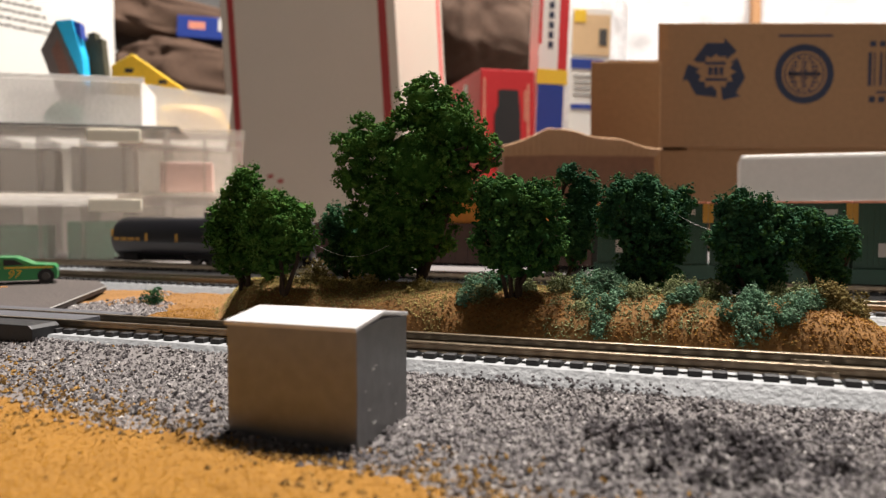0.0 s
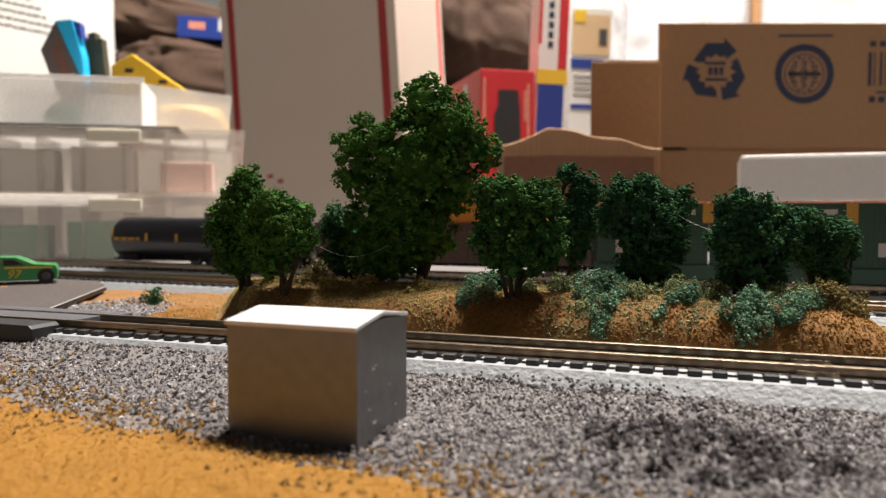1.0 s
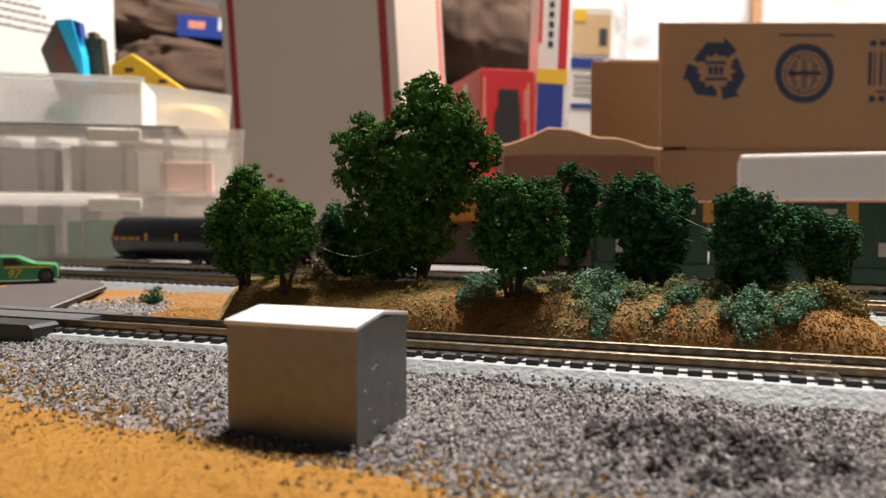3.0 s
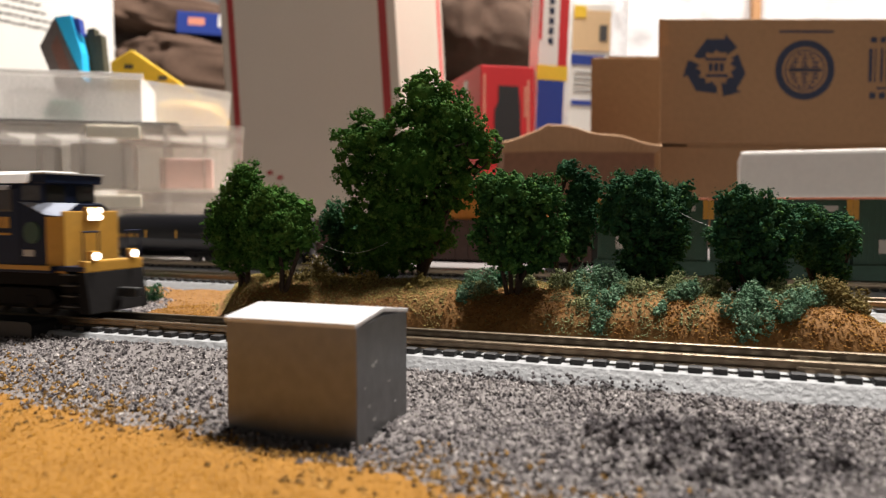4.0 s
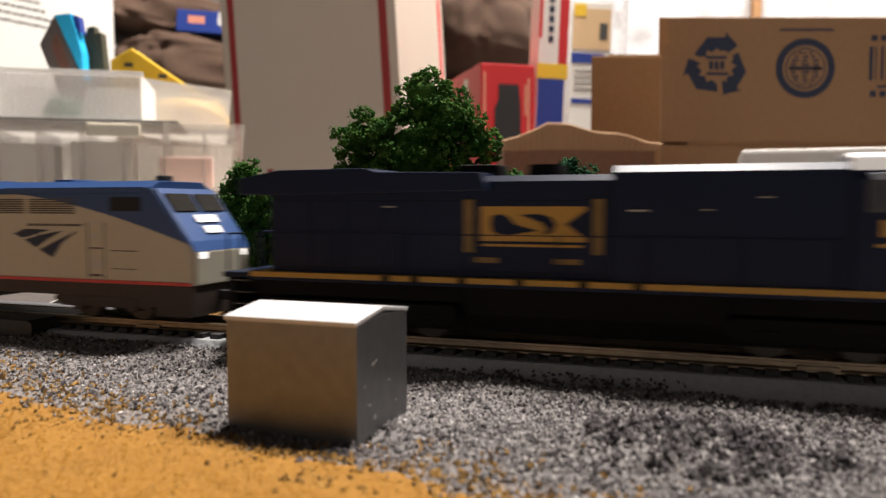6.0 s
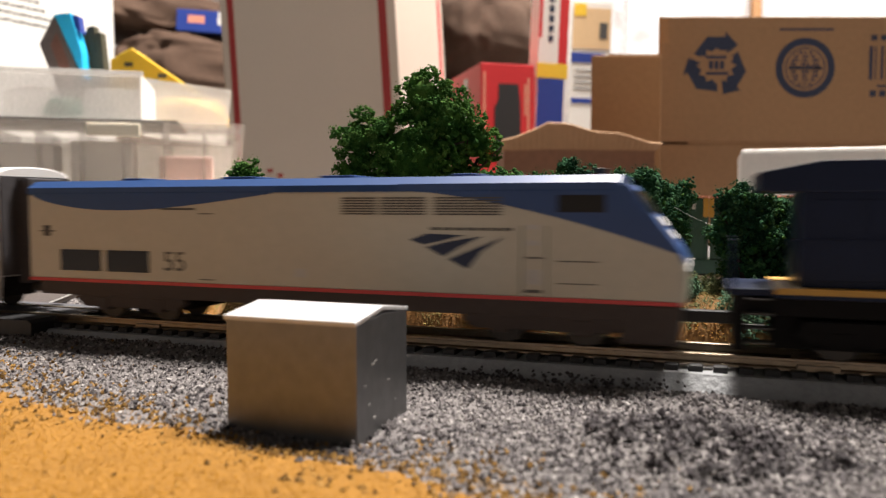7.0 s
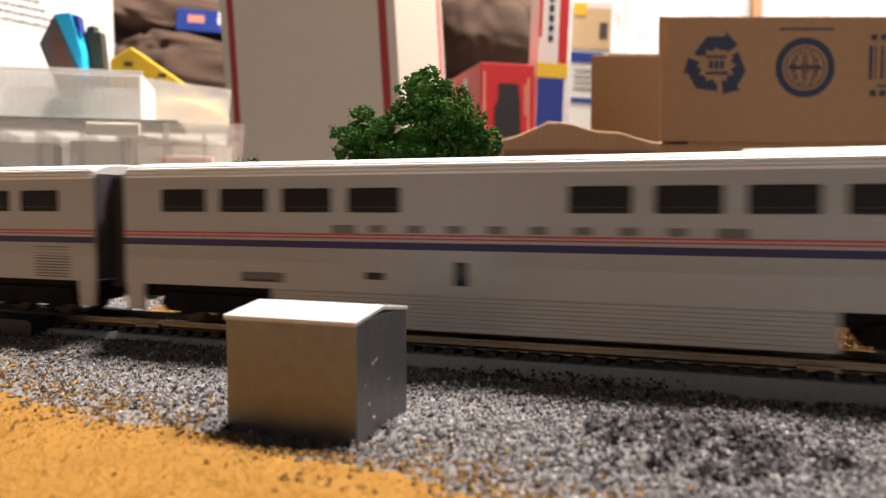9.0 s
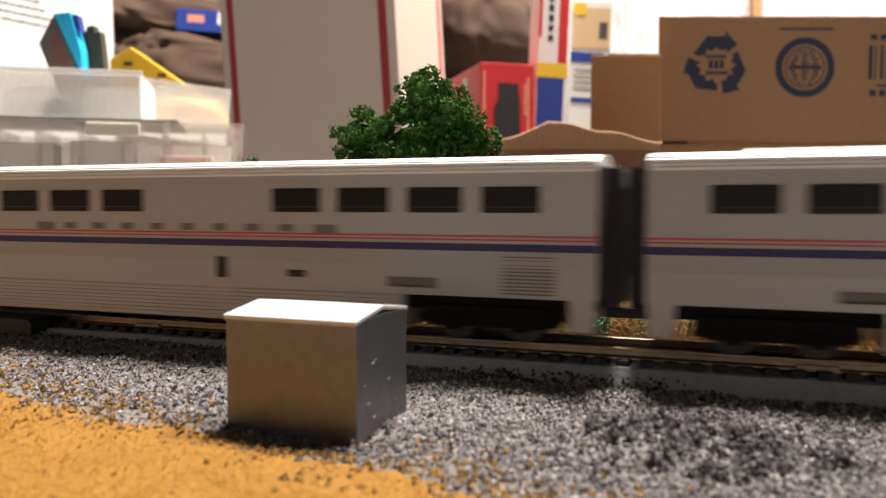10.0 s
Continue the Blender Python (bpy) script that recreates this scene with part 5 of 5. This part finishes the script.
# tall postal carton, leaning a little: its near edge stands at the right of the front
a = radians(18.7)
W = 205
pc = carton("postal_carton", -35.4 - W * math.cos(a), 780 + W * math.sin(a), 0, W, 150, 330, M_CREAM, "tall white postal carton with red stripes", turn=-18.7, lean=-3.4)
mark(pc, "red_stripe", 9, 17, 2, 328, M_REDSTRIPE)
mark(pc, "red_stripe", W - 19, W - 10, 2, 328, M_REDSTRIPE)
part("side_stripe", block(W - 0.4, W + 0.5, 132, 140, 2, 328), M_CARRED, pc)
for i, (x, z) in enumerate(((46, 62), (58, 56), (52, 46))):
    mark(pc, "red_mark", x, x + 7, z, z + 4, M_REDSTRIPE)

# two brown shipping cartons, one on the other
lower = carton("shipping_carton", 158, 563, 0, 258, 62, 74, M_CARD, "brown cardboard carton under a larger one", rack=0.285)
part("top_flap", block(20, 257, 0.5, 61, 74.2, 75.8), M_CARD, lower)
upper = carton("shipping_carton", 155, 560, 76, 264, 68, 89, M_CARD, "large brown cardboard shipping carton with dark blue printed emblems", rack=0.285)
part("tape", block(0.6, 7, -0.3, 0.6, 70, 88.6), M_CARDIN, upper)


def ring(parent, name, x, z, r0, r1, m, arc=(0, 360), y=-0.12, seg=40):
    out = []
    n = max(6, int(seg * (arc[1] - arc[0]) / 360))
    for i in range(n + 1):
        q = radians(arc[0] + (arc[1] - arc[0]) * i / n)
        out.append((x + r1 * math.cos(q), z + r1 * math.sin(q)))
    inner = []
    for i in range(n + 1):
        q = radians(arc[0] + (arc[1] - arc[0]) * i / n)
        inner.append((x + r0 * math.cos(q), z + r0 * math.sin(q)))
    bm = bmesh.new()
    vo = [[bm.verts.new((px, yy, pz)) for px, pz in out] for yy in (y, 0.4)]
    vi = [[bm.verts.new((px, yy, pz)) for px, pz in inner] for yy in (y, 0.4)]
    for i in range(n):
        bm.faces.new((vo[0][i], vo[0][i + 1], vi[0][i + 1], vi[0][i]))
        bm.faces.new((vo[1][i], vi[1][i], vi[1][i + 1], vo[1][i + 1]))
        bm.faces.new((vo[0][i], vo[1][i], vo[1][i + 1], vo[0][i + 1]))
        bm.faces.new((vi[0][i], vi[0][i + 1], vi[1][i + 1], vi[1][i]))
    bmesh.ops.recalc_face_normals(bm, faces=bm.faces)
    return part(name, bm, m, parent)


def arrows(parent, cx, cz, r):
    """Three bent arrows that chase one another round a triangle."""
    for k in range(3):
        q = radians(90 + 120 * k)

        def put(u, v):
            return cx + u * math.cos(q) - v * math.sin(q), cz + u * math.sin(q) + v * math.cos(q)
        bend = [(0.98, -0.34), (0.98, 0.34), (0.40, 0.78), (0.18, 0.38), (0.52, 0.12), (0.52, -0.34)]
        part("arrow_body", prism([put(u * r, v * r) for u, v in bend], -0.12, 0.4), M_PRINT, parent)
        head = [(1.16, -0.28), (0.36, -0.28), (0.70, -0.72)]
        part("arrow_head", prism([put(u * r, v * r) for u, v in head], -0.14, 0.4), M_PRINT, parent)


arrows(upper, 42, 54, 21)
star = [((10.5 if i % 2 else 14.5) * math.cos(radians(i * 15)), (10 if i % 2 else 13) * math.sin(radians(i * 15))) for i in range(24)]
part("print_star", prism([(42 + a, 54 + b) for a, b in star], -0.2, 0.3), M_CARD, upper)
for x, wd, z, ht in ((34, 15, 59, 2.2), (36.5, 3, 51.5, 6), (40.5, 3, 51.5, 6), (44.5, 3, 51.5, 6), (34.5, 16, 47.4, 2.2)):
    mark(upper, "print_bar", x, x + wd, z, z + ht, M_PRINT, -0.3)
ring(upper, "seal_ring", 106, 52.5, 16.4, 21.4, M_PRINT)
ring(upper, "seal_inner", 106, 52.5, 13.6, 14.6, M_PRINT)
mark(upper, "seal_text", 94, 118, 51.2, 53.8, M_PRINT)
for i in range(9):
    hw = math.sqrt(max(0.0, 12.6 ** 2 - (i * 2.8 - 11.2) ** 2))
    for j in (-1, 0, 1):
        mark(upper, "seal_mark", 106 + j * hw * 0.66 - hw * 0.22, 106 + j * hw * 0.66 + hw * (0.12 + 0.1 * ((i + j) % 2)), 52.5 + i * 2.8 - 12.1, 52.5 + i * 2.8 - 10.6, M_PRINT)
mark(upper, "print_bar", 87, 126, 79, 80.6, M_PRINT)
for i, wdt in enumerate((2.6, 1.0, 1.8, 0.8, 3.0, 1.2, 2.0, 1.0, 2.6, 1.4)):
    mark(upper, "code_bar", 152 + i * 4.2, 152 + i * 4.2 + wdt, 44, 68, M_PRINT)
for i in range(6):
    mark(upper, "print_bar", 153 + i * 7, 157.5 + i * 7, 72, 76, M_PRINT)
    mark(upper, "print_bar", 153 + i * 7, 157.5 + i * 7, 32, 36.5, M_PRINT)
mark(upper, "print_bar", 158, 190, 38.6, 40.2, M_PRINT)

sc = carton("small_carton", 103.5, 542, 0, 49, 60, 134, M_CARDIN, "plain light brown cardboard carton", rack=0.2)

part("top_flap", block(12.5, 48.5, 0.5, 59.5, 134.1, 135.0), M_CARDIN, sc)
slab = carton("white_box", 153.5, 396, 0, 190, 60, 57.5, M_WHITE, "long white cardboard box with a lid", turn=-19.7, bev=2.0)
part("lid", block(-0.8, 190.8, -0.8, 60.8, 34, 58.2, 2.0), M_WHITE, slab)


# low open carton with a bent flap
def build_open_carton():
    t = thing("open_carton", pose(37 * MM, 470 * MM, 0), "low open brown carton with a raised flap", "box")
    w, d, h, k = 92, 58, 64, 2.5
    for nm, b in (("front_wall", (0, w, 0, k, 0, h)), ("back_wall", (0, w, d - k, d, 0, h)), ("end_wall", (0, k, k, d - k, 0, h)), ("end_wall", (w - k, w, k, d - k, 0, h)), ("bottom", (k, w - k, k, d - k, 0, k))):
        part(nm, block(*b, 0.4), M_CARDRED, t)
    def crest(u):
        """Height of the flap's raised edge: a bent peak near one end."""
        return 68 + 10.5 * (u / 0.29) ** 1.4 if u < 0.29 else 78.5 - 12.5 * ((u - 0.29) / 0.71) ** 1.1 + 0.8 * math.sin(u * 19)
    bm = bmesh.new()
    n = 28
    rows = []
    for dz in (0, 1.6):
        for j in (0, 1):
            rows.append([bm.verts.new((95 * i / n - 2, -13 + j * 14 + dz, (62.5 if j else crest(i / n)) + 0.4 * dz)) for i in range(n + 1)])
    for i in range(n):
        bm.faces.new((rows[0][i], rows[1][i], rows[1][i + 1], rows[0][i + 1]))
        bm.faces.new((rows[2][i], rows[2][i + 1], rows[3][i + 1], rows[3][i]))
        bm.faces.new((rows[0][i], rows[0][i + 1], rows[2][i + 1], rows[2][i]))
        bm.faces.new((rows[1][i], rows[3][i], rows[3][i + 1], rows[1][i + 1]))
    for i in (0, n):
        bm.faces.new((rows[0][i], rows[2][i], rows[3][i], rows[1][i]))
    bmesh.ops.recalc_face_normals(bm, faces=bm.faces)
    part("flap", bm, M_CARD, t, "raised curling cardboard flap")


M_CARDRED = mat("reddish_cardboard", (0.24, 0.115, 0.066), 0.8, scale=260, big=14, grain=0.2)
build_open_carton()

# red box with a dark picture on it
rb = carton("red_box", 34, 700, 0, 52, 110, 158, M_CARRED, "red printed box with a dark jug picture", turn=15)
part("jug_picture", prism([(14, 70), (13, 118), (17, 126), (17, 140), (36, 140), (38, 122), (39, 70)], -0.5, 0.4), M_TIE, rb)
for x, z0, z1 in ((2.5, 96, 150), (45, 70, 146), (42, 112, 140)):
    mark(rb, "print_bar", x, x + 2.2, z0, z1, M_PINK)
part("side_print", block(-0.5, 0.4, 40, 52, 110, 150), M_WHITE, rb)
part("side_print", block(-0.5, 0.4, 60, 70, 95, 132), M_WHITE, rb)

# tall striped packet
pk = carton("tall_packet", 84, 742, 0, 30, 34, 330, M_WHITE, "tall white packet with red stripe, yellow band and blue foot", turn=8, lean=2.2)
mark(pk, "red_stripe", 20, 29, 166, 329, M_CARRED)
mark(pk, "red_stripe", 0.2, 3.4, 190, 329, M_CARRED)
mark(pk, "yellow_band", -0.3, 30.3, 152, 166, M_YELLOW, -0.2, "yellow band")
mark(pk, "blue_foot", 1, 27, 60, 152, M_BLUE, -0.16, "deep blue foot")
for i in range(13):
    mark(pk, "letter_bar", 9.5, 14.5, 186 + i * 9.4, 192.5 + i * 9.4, M_PRINT)


def lumpy(name, m, sx, sy, sz, material, seed, label, category, amount=0.08, power=0.6, freq=2.0, z_fold=0.0):
    """A soft filled shape: a rounded box with folds."""
    bm = bmesh.new()
    bmesh.ops.create_icosphere(bm, subdivisions=5, radius=1.0)
    for v in bm.verts:
        c = v.co.copy()
        f = 1 + amount * noise.noise(c * freq + Vector((seed, 0, 0))) + amount * 0.6 * noise.noise(c * freq * 3 + Vector((0, seed, 0)))
        if z_fold:
            f += z_fold * math.sin(c.x * 17 + 3 * noise.noise(c * 3)) * (1 - abs(c.z))
        v.co = Vector([math.copysign(abs(q) ** power, q) for q in c]) * f
    bmesh.ops.scale(bm, vec=(sx, sy, sz), verts=bm.verts)
    ob = part(name, bm, material, None, smooth=True)
    ob.matrix_basis = m
    return tagged(ob, label, category)


cush = "dark brown cloth cushion in a pile behind the table clutter"
for x, y, z, sx, sy, sz, sd in ((-400, 1260, 42, 150, 120, 48, 1), (-394, 1262, 134, 150, 115, 50, 2), (-377, 1260, 234, 150, 112, 56, 3), (-430, 1280, 320, 150, 100, 40, 4)):
    lumpy("cushion", pose(x * MM, y * MM, z * MM, 0, 4 * sd - 9, 8 * sd), sx, sy, sz, M_CLOTH, sd, cush, "cushion", 0.10, 0.6, 2.0, 0.03)
for x, y, z, sx, sy, sz, sd in ((55, 1140, 50, 130, 100, 52, 5), (60, 1140, 150, 120, 95, 50, 6), (42, 1100, 276, 92, 90, 76, 7)):
    lumpy("cushion", pose(x * MM, y * MM, z * MM, 0, 0, 5 * sd), sx, sy, sz, M_CLOTH, sd, cush, "cushion", 0.07, 0.75, 2.0, 0.012)

# small blue packet on the cushions
bp = carton("blue_packet", -400, 1166, 291, 74, 40, 32, M_BLUE, "small navy blue packet with a red and white label", turn=0, lean=4)
mark(bp, "label", 17, 42, 13, 24, M_PINK)
mark(bp, "white_patch", 62, 73, 12, 31, M_WHITE)

# white carton with rows of small print
wc = carton("white_carton", -672, 1030, 0, 217, 120, 400, M_WHITE, "large white carton with rows of small black print", turn=22)
for i in range(5):
    x = 60 + 3 * (i % 2)
    while x < 112 + 9 * (4 - i):
        wd = 5 + (x * 7 + i * 13) % 9
        mark(wc, "print_bar", x, x + wd, 283 + i * 10.5 - (x - 60) * 0.14, 286.6 + i * 10.5 - (x - 60) * 0.14, M_INK)
        x += wd + 1.0

# white polythene bag with a cream label
bag = lumpy("plastic_bag", pose(150 * MM, 820 * MM, 150 * MM), 44, 34, 152, M_SHEET, 11, "white polythene bag with a cream and blue label", "bag", 0.10, 0.62, 2.6)


def build_label_card():
    t = thing("label_card", pose(121 * MM, 774 * MM, 0, 0, 2, 4), "upright cream and white card with blue bands", "card")
    part("card", block(0, 40, 0, 2.5, 0, 232, 0.4), M_WHITE, t)
    mark(t, "cream_panel", 1, 39, 186, 226, M_STRAWP, -0.4)
    mark(t, "blue_band", 0.5, 34, 172, 182, M_BLUE, -0.4)
    mark(t, "blue_band", 2, 38, 132, 137, M_BLUE, -0.4)
    mark(t, "picture", 28, 36, 196, 212, M_INK, -0.6)
    mark(t, "yellow_spot", 2, 14, 218, 230, M_YELLOW, -0.7)
    for i in range(4):
        mark(t, "print_bar", 4, 30 - 4 * (i % 2), 146 + i * 6, 148 + i * 6, M_STEEL, -0.4)


M_STRAWP = mat("pale_orange_paper", (0.72, 0.50, 0.28), 0.7, scale=300, big=20, grain=0.08)
build_label_card()


# hanging white sheets and a wooden strip at the back
def build_sheets():
    for x0, x1, y, sd in ((225, 560, 1420, 1), (545, 1000, 1450, 2), (-1200, -560, 1500, 3)):
        nx, nz = 60, 40
        bm = bmesh.new()
        g = []
        for j in range(nz + 1):
            row = []
            for i in range(nx + 1):
                x, z = x0 + (x1 - x0) * i / nx, 0 + 900 * j / nz
                yy = y + 18 * noise.noise((x * 0.012, z * 0.004, sd)) + 12 * noise.noise((x * 0.02 + z * 0.02, z * 0.03 - x * 0.006, sd + 4.0))
                row.append(bm.verts.new((x, yy, z)))
            g.append(row)
        for j in range(nz):
            for i in range(nx):
                bm.faces.new((g[j][i], g[j][i + 1], g[j + 1][i + 1], g[j + 1][i]))
        ob = part("plastic_sheet", bm, M_DRAPE, smooth=True)
        md = ob.modifiers.new("thickness", "SOLIDIFY")
        md.thickness = 0.0015
        tagged(ob, "hanging white plastic sheet with soft folds", "sheet")
    st = part("wooden_strip", block(556, 570, 1395, 1412, 0, 900, 1), M_CARDIN)
    tagged(st, "upright bare wooden strip before the white sheets", "wood strip")
    sh = thing("back_shelf", pose(0, 0, 0), "long low bench behind the table", "bench")
    part("bench_top", block(-1250, 1250, 1352, 1620, -30, 0, 2), M_CARD, sh)
    for x in (-1200, 1200):
        part("leg", block(x - 30, x + 30, 1400, 1560, -760, -30, 2), M_CARD, sh)


build_sheets()


# clear drawers, milky trays and what lies in them
def hollow(t, name, x0, x1, y0, y1, z0, z1, k, m, lid=False):
    panes = [part(name + "_front", block(x0, x1, y0, y0 + k, z0, z1, 0.3), m, t),
             part(name + "_back", block(x0, x1, y1 - k, y1, z0, z1, 0.3), m, t),
             part(name + "_end", block(x0, x0 + k, y0 + k, y1 - k, z0, z1), m, t),
             part(name + "_end", block(x1 - k, x1, y0 + k, y1 - k, z0, z1), m, t),
             part(name + "_floor", block(x0 + k, x1 - k, y0 + k, y1 - k, z0, z0 + k), m, t)]
    if lid:
        panes.append(part("lid", block(x0 - 1, x1 + 1, y0 - 1.5, y1 + 1, z1 + 0.1, z1 + 2.4, 0.5), m, t))
        panes.append(part("lid_rim", block(x0 - 1.2, x1 + 1.2, y0 - 2.2, y0 - 1.5, z1 - 3.6, z1 + 2.5, 0.3), m, t))
    for ob in panes:
        ob.visible_shadow = False


def build_storage():
    for z0, lab in ((0, "clear plastic compartment case standing on the table"), (39, "clear plastic compartment case stacked on another")):
        t = thing("storage_case", pose(-118 * MM, 455 * MM, z0 * MM, 0, 0, 14.5), lab, "storage case", "stacked cases")
        hollow(t, "wall", -178, 0, 0, 120, 0, 35.5, 1.6, M_CLEAR, True)
        for i in range(1, 8):
            part("divider", block(-178 + i * 22.2, -177.2 + i * 22.2, 1.8, 58, 1.6, 33), M_CLEARDIM, t).visible_shadow = False
        part("latch", block(-84, -56, -5.4, -2.3, 29.5, 36.5, 0.8), M_LATCH, t, "milky white snap latch")
        part("hinge_pin", tube((-42, -3.2, 26), (-42, -3.2, 38), 1.6, 1.6, 12), M_CLEAR, t)
        # White backing added to brighten what shows through the clear case.
        part("bright_backing", block(-170, -8, 108, 110, 2, 33), M_WHITE, t, "white backing added to brighten the case")
        part("middle_divider", block(-176, -2, 60, 61.2, 1.6, 33), M_CLEAR, t)
    for x, w, h, m in ((-255, 30, 20, M_GREENPALE), (-216, 26, 22, M_GREENPALE), (-182, 22, 14, M_STEEL), (-282, 18, 16, M_STEEL)):
        c = carton("packed_part", x, 466 + 0.2586 * (x + 118), 1.7, w, 20, h, m, "pale contents put in the clear case", "model part", turn=14.5, bev=1.0)
    # Pale pieces added to brighten the upper case.
    for x, w, h, m in ((-262, 40, 24, M_WHITE), (-215, 34, 26, M_WHITE), (-168, 30, 18, M_PINKISH)):
        carton("packed_part", x, 470 + 0.2586 * (x + 118), 40.8, w, 22, h, m, "pale contents put in the clear case", "model part", turn=14.5, bev=1.0)
    # Black sheet that also stands in for the shadow band below the tray.
    t = thing("dark_sheet", pose(-168 * MM, 449 * MM, 77.05 * MM, 0, 0, 14), "thin black sheet on the clear case, also the tray's shadow band", "card")
    part("card", block(-104, 14, -4, 70, 0, 1.6, 0.3), M_BLACK, t)
    t = thing("milky_tray", pose(-172 * MM, 453 * MM, 78.8 * MM, 0, 0, 14), "milky plastic tray with odds and ends", "tray", "trays")
    hollow(t, "wall", -96, -4, 0, 70, 0, 27.5, 1.6, M_MILKY)
    part("rim", block(-97.5, -2.5, -1.8, 0.2, 25.6, 28.5, 0.5), M_MILKY, t)
    t = thing("milky_tray", pose(-205 * MM, 520 * MM, 77.2 * MM, 0, 6, 16), "milky plastic tray holding a yellow packet", "tray", "trays")
    hollow(t, "wall", 0, 57, 0, 40, 2, 38, 1.6, M_MILKY)
    lumpy("yellow_bag", pose(-176 * MM, 546 * MM, 92 * MM, 0, 4, 16), 23, 12, 12, M_YELLOWSOFT, 31, "soft yellow-orange bag lying in the milky tray", "bag", 0.12, 0.7)
    lumpy("dark_jar", pose(-236 * MM, 482 * MM, 88 * MM), 11, 10, 9, M_GREENDK, 21, "dark green glassy lump in the milky tray", "jar", 0.1, 0.8)
    # dark box with a cyan edge, standing on a corner in the tray
    t = thing("dark_box", pose(-240 * MM, 500 * MM, 80.5 * MM), "dark grey box with a bright cyan edge, tilted in the tray", "box")
    part("body", prism([(-19.4, 52.7), (-9.3, 71.0), (8.0, 30.0), (0.0, 0.0)], 0, 9, 0.4), M_GREYBOX, t)
    part("cyan_edge", prism([(-9.2, 71.2), (1.2, 72.4), (7.6, 48.0), (8.6, 30.5)], -0.3, 9.2, 0.2), M_CYAN, t, "bright cyan edge")
    part("blue_patch", prism([(1.4, 71.6), (5.6, 70.6), (7.0, 60.0), (2.6, 64.0)], 1, 8), M_BLUE, t)
    part("picture", prism([(-12, 52), (-8, 60), (-1, 42), (3, 26), (-2, 24)], -0.3, 0.3), M_REDDARK, t)
    t = thing("olive_pack", pose(-245 * MM, 512 * MM, 80.5 * MM), "dark olive strip pack standing in the tray", "pack")
    for x0, x1, z1 in ((4.4, 10.2, 63.5), (10.6, 15.6, 67.0), (16.0, 20.0, 63.0)):
        part("strip", prism([(x0 + 5, 0), (x1 + 5, 0), (x1 + 2, z1 * 0.62), (x1, z1), (x0, z1 - 1), (x0 + 2, z1 * 0.6)], 0, 8, 0.4), M_OLIVEDK, t)
    t = thing("yellow_packet", pose(-242 * MM, 565 * MM, 81.5 * MM, 0, 0, 4), "bright yellow packet with black marks", "packet")
    part("packet", prism([(0, 0), (0, 54), (15, 63), (60, 32), (64, 26), (64, 0)], 0, 12, 1.2), M_YELLOW, t)
    for x, z in ((10, 50), (34, 42), (44, 35), (54, 29), (28, 38)):
        part("black_mark", block(x, x + 6, -0.4, 0.5, z - 1, z + 2), M_INK, t)


M_CLEARDIM = clear_plastic("smoky_styrene_edge", (0.42, 0.34, 0.28), 0.15, 0.3)
M_YELLOWSOFT = mat("soft_yellow_plastic", (0.85, 0.56, 0.12), 0.5, scale=300, big=40, grain=0.15)
M_LATCH = mat("ivory_plastic", (0.82, 0.76, 0.62), 0.4, scale=300, big=30, grain=0.06)
M_GREENDK = mat("bottle_green_glass", (0.04, 0.12, 0.09), 0.2, scale=300, big=30)
M_GREENPALE = mat("pale_green_plastic", (0.20, 0.44, 0.30), 0.5, scale=300, big=30)
M_PINKISH = mat("pale_pink_plastic", (0.72, 0.48, 0.42), 0.5, scale=300, big=30)
M_GREYBOX = mat("grey_print", (0.11, 0.09, 0.085), 0.55, scale=300, big=60, grain=0.4)
M_REDDARK = mat("dull_red_print", (0.16, 0.07, 0.05), 0.6, scale=300, big=60, grain=0.3)
M_OLIVEDK = mat("dark_olive_plastic", (0.06, 0.055, 0.03), 0.6, scale=300, big=60)
build_storage()


# ---- what moves: the train runs along the main track ----
def motions():
    # seconds, and the rear end of the cream locomotive along the track in millimetres
    run = [(0.0, -618), (2.0, -496), (3.0, -428), (3.8, -369), (4.0, -354), (4.5, -313.5), (5.0, -271), (5.4, -235.3), (5.7, -209), (6.4, -147), (7.0, -92.5),
           (7.5, -49.5), (8.3, 28.5), (8.5, 50.3), (9.0, 102.5), (9.5, 152), (10.0, 203)]
    base = track_pose(*MAIN, RAIL_TOP)
    for ob, off in ((LOCO, 144.3), (PASS, 0.0), (COACH_A, -7.85 - 161.7), (COACH_B, -7.85 - 161.7 - 7.4 - 161.7)):
        walk(ob, [(t, base @ Matrix.Translation(((s + 3.4 + off) * MM, 0, 0))) for t, s in run])


motions()
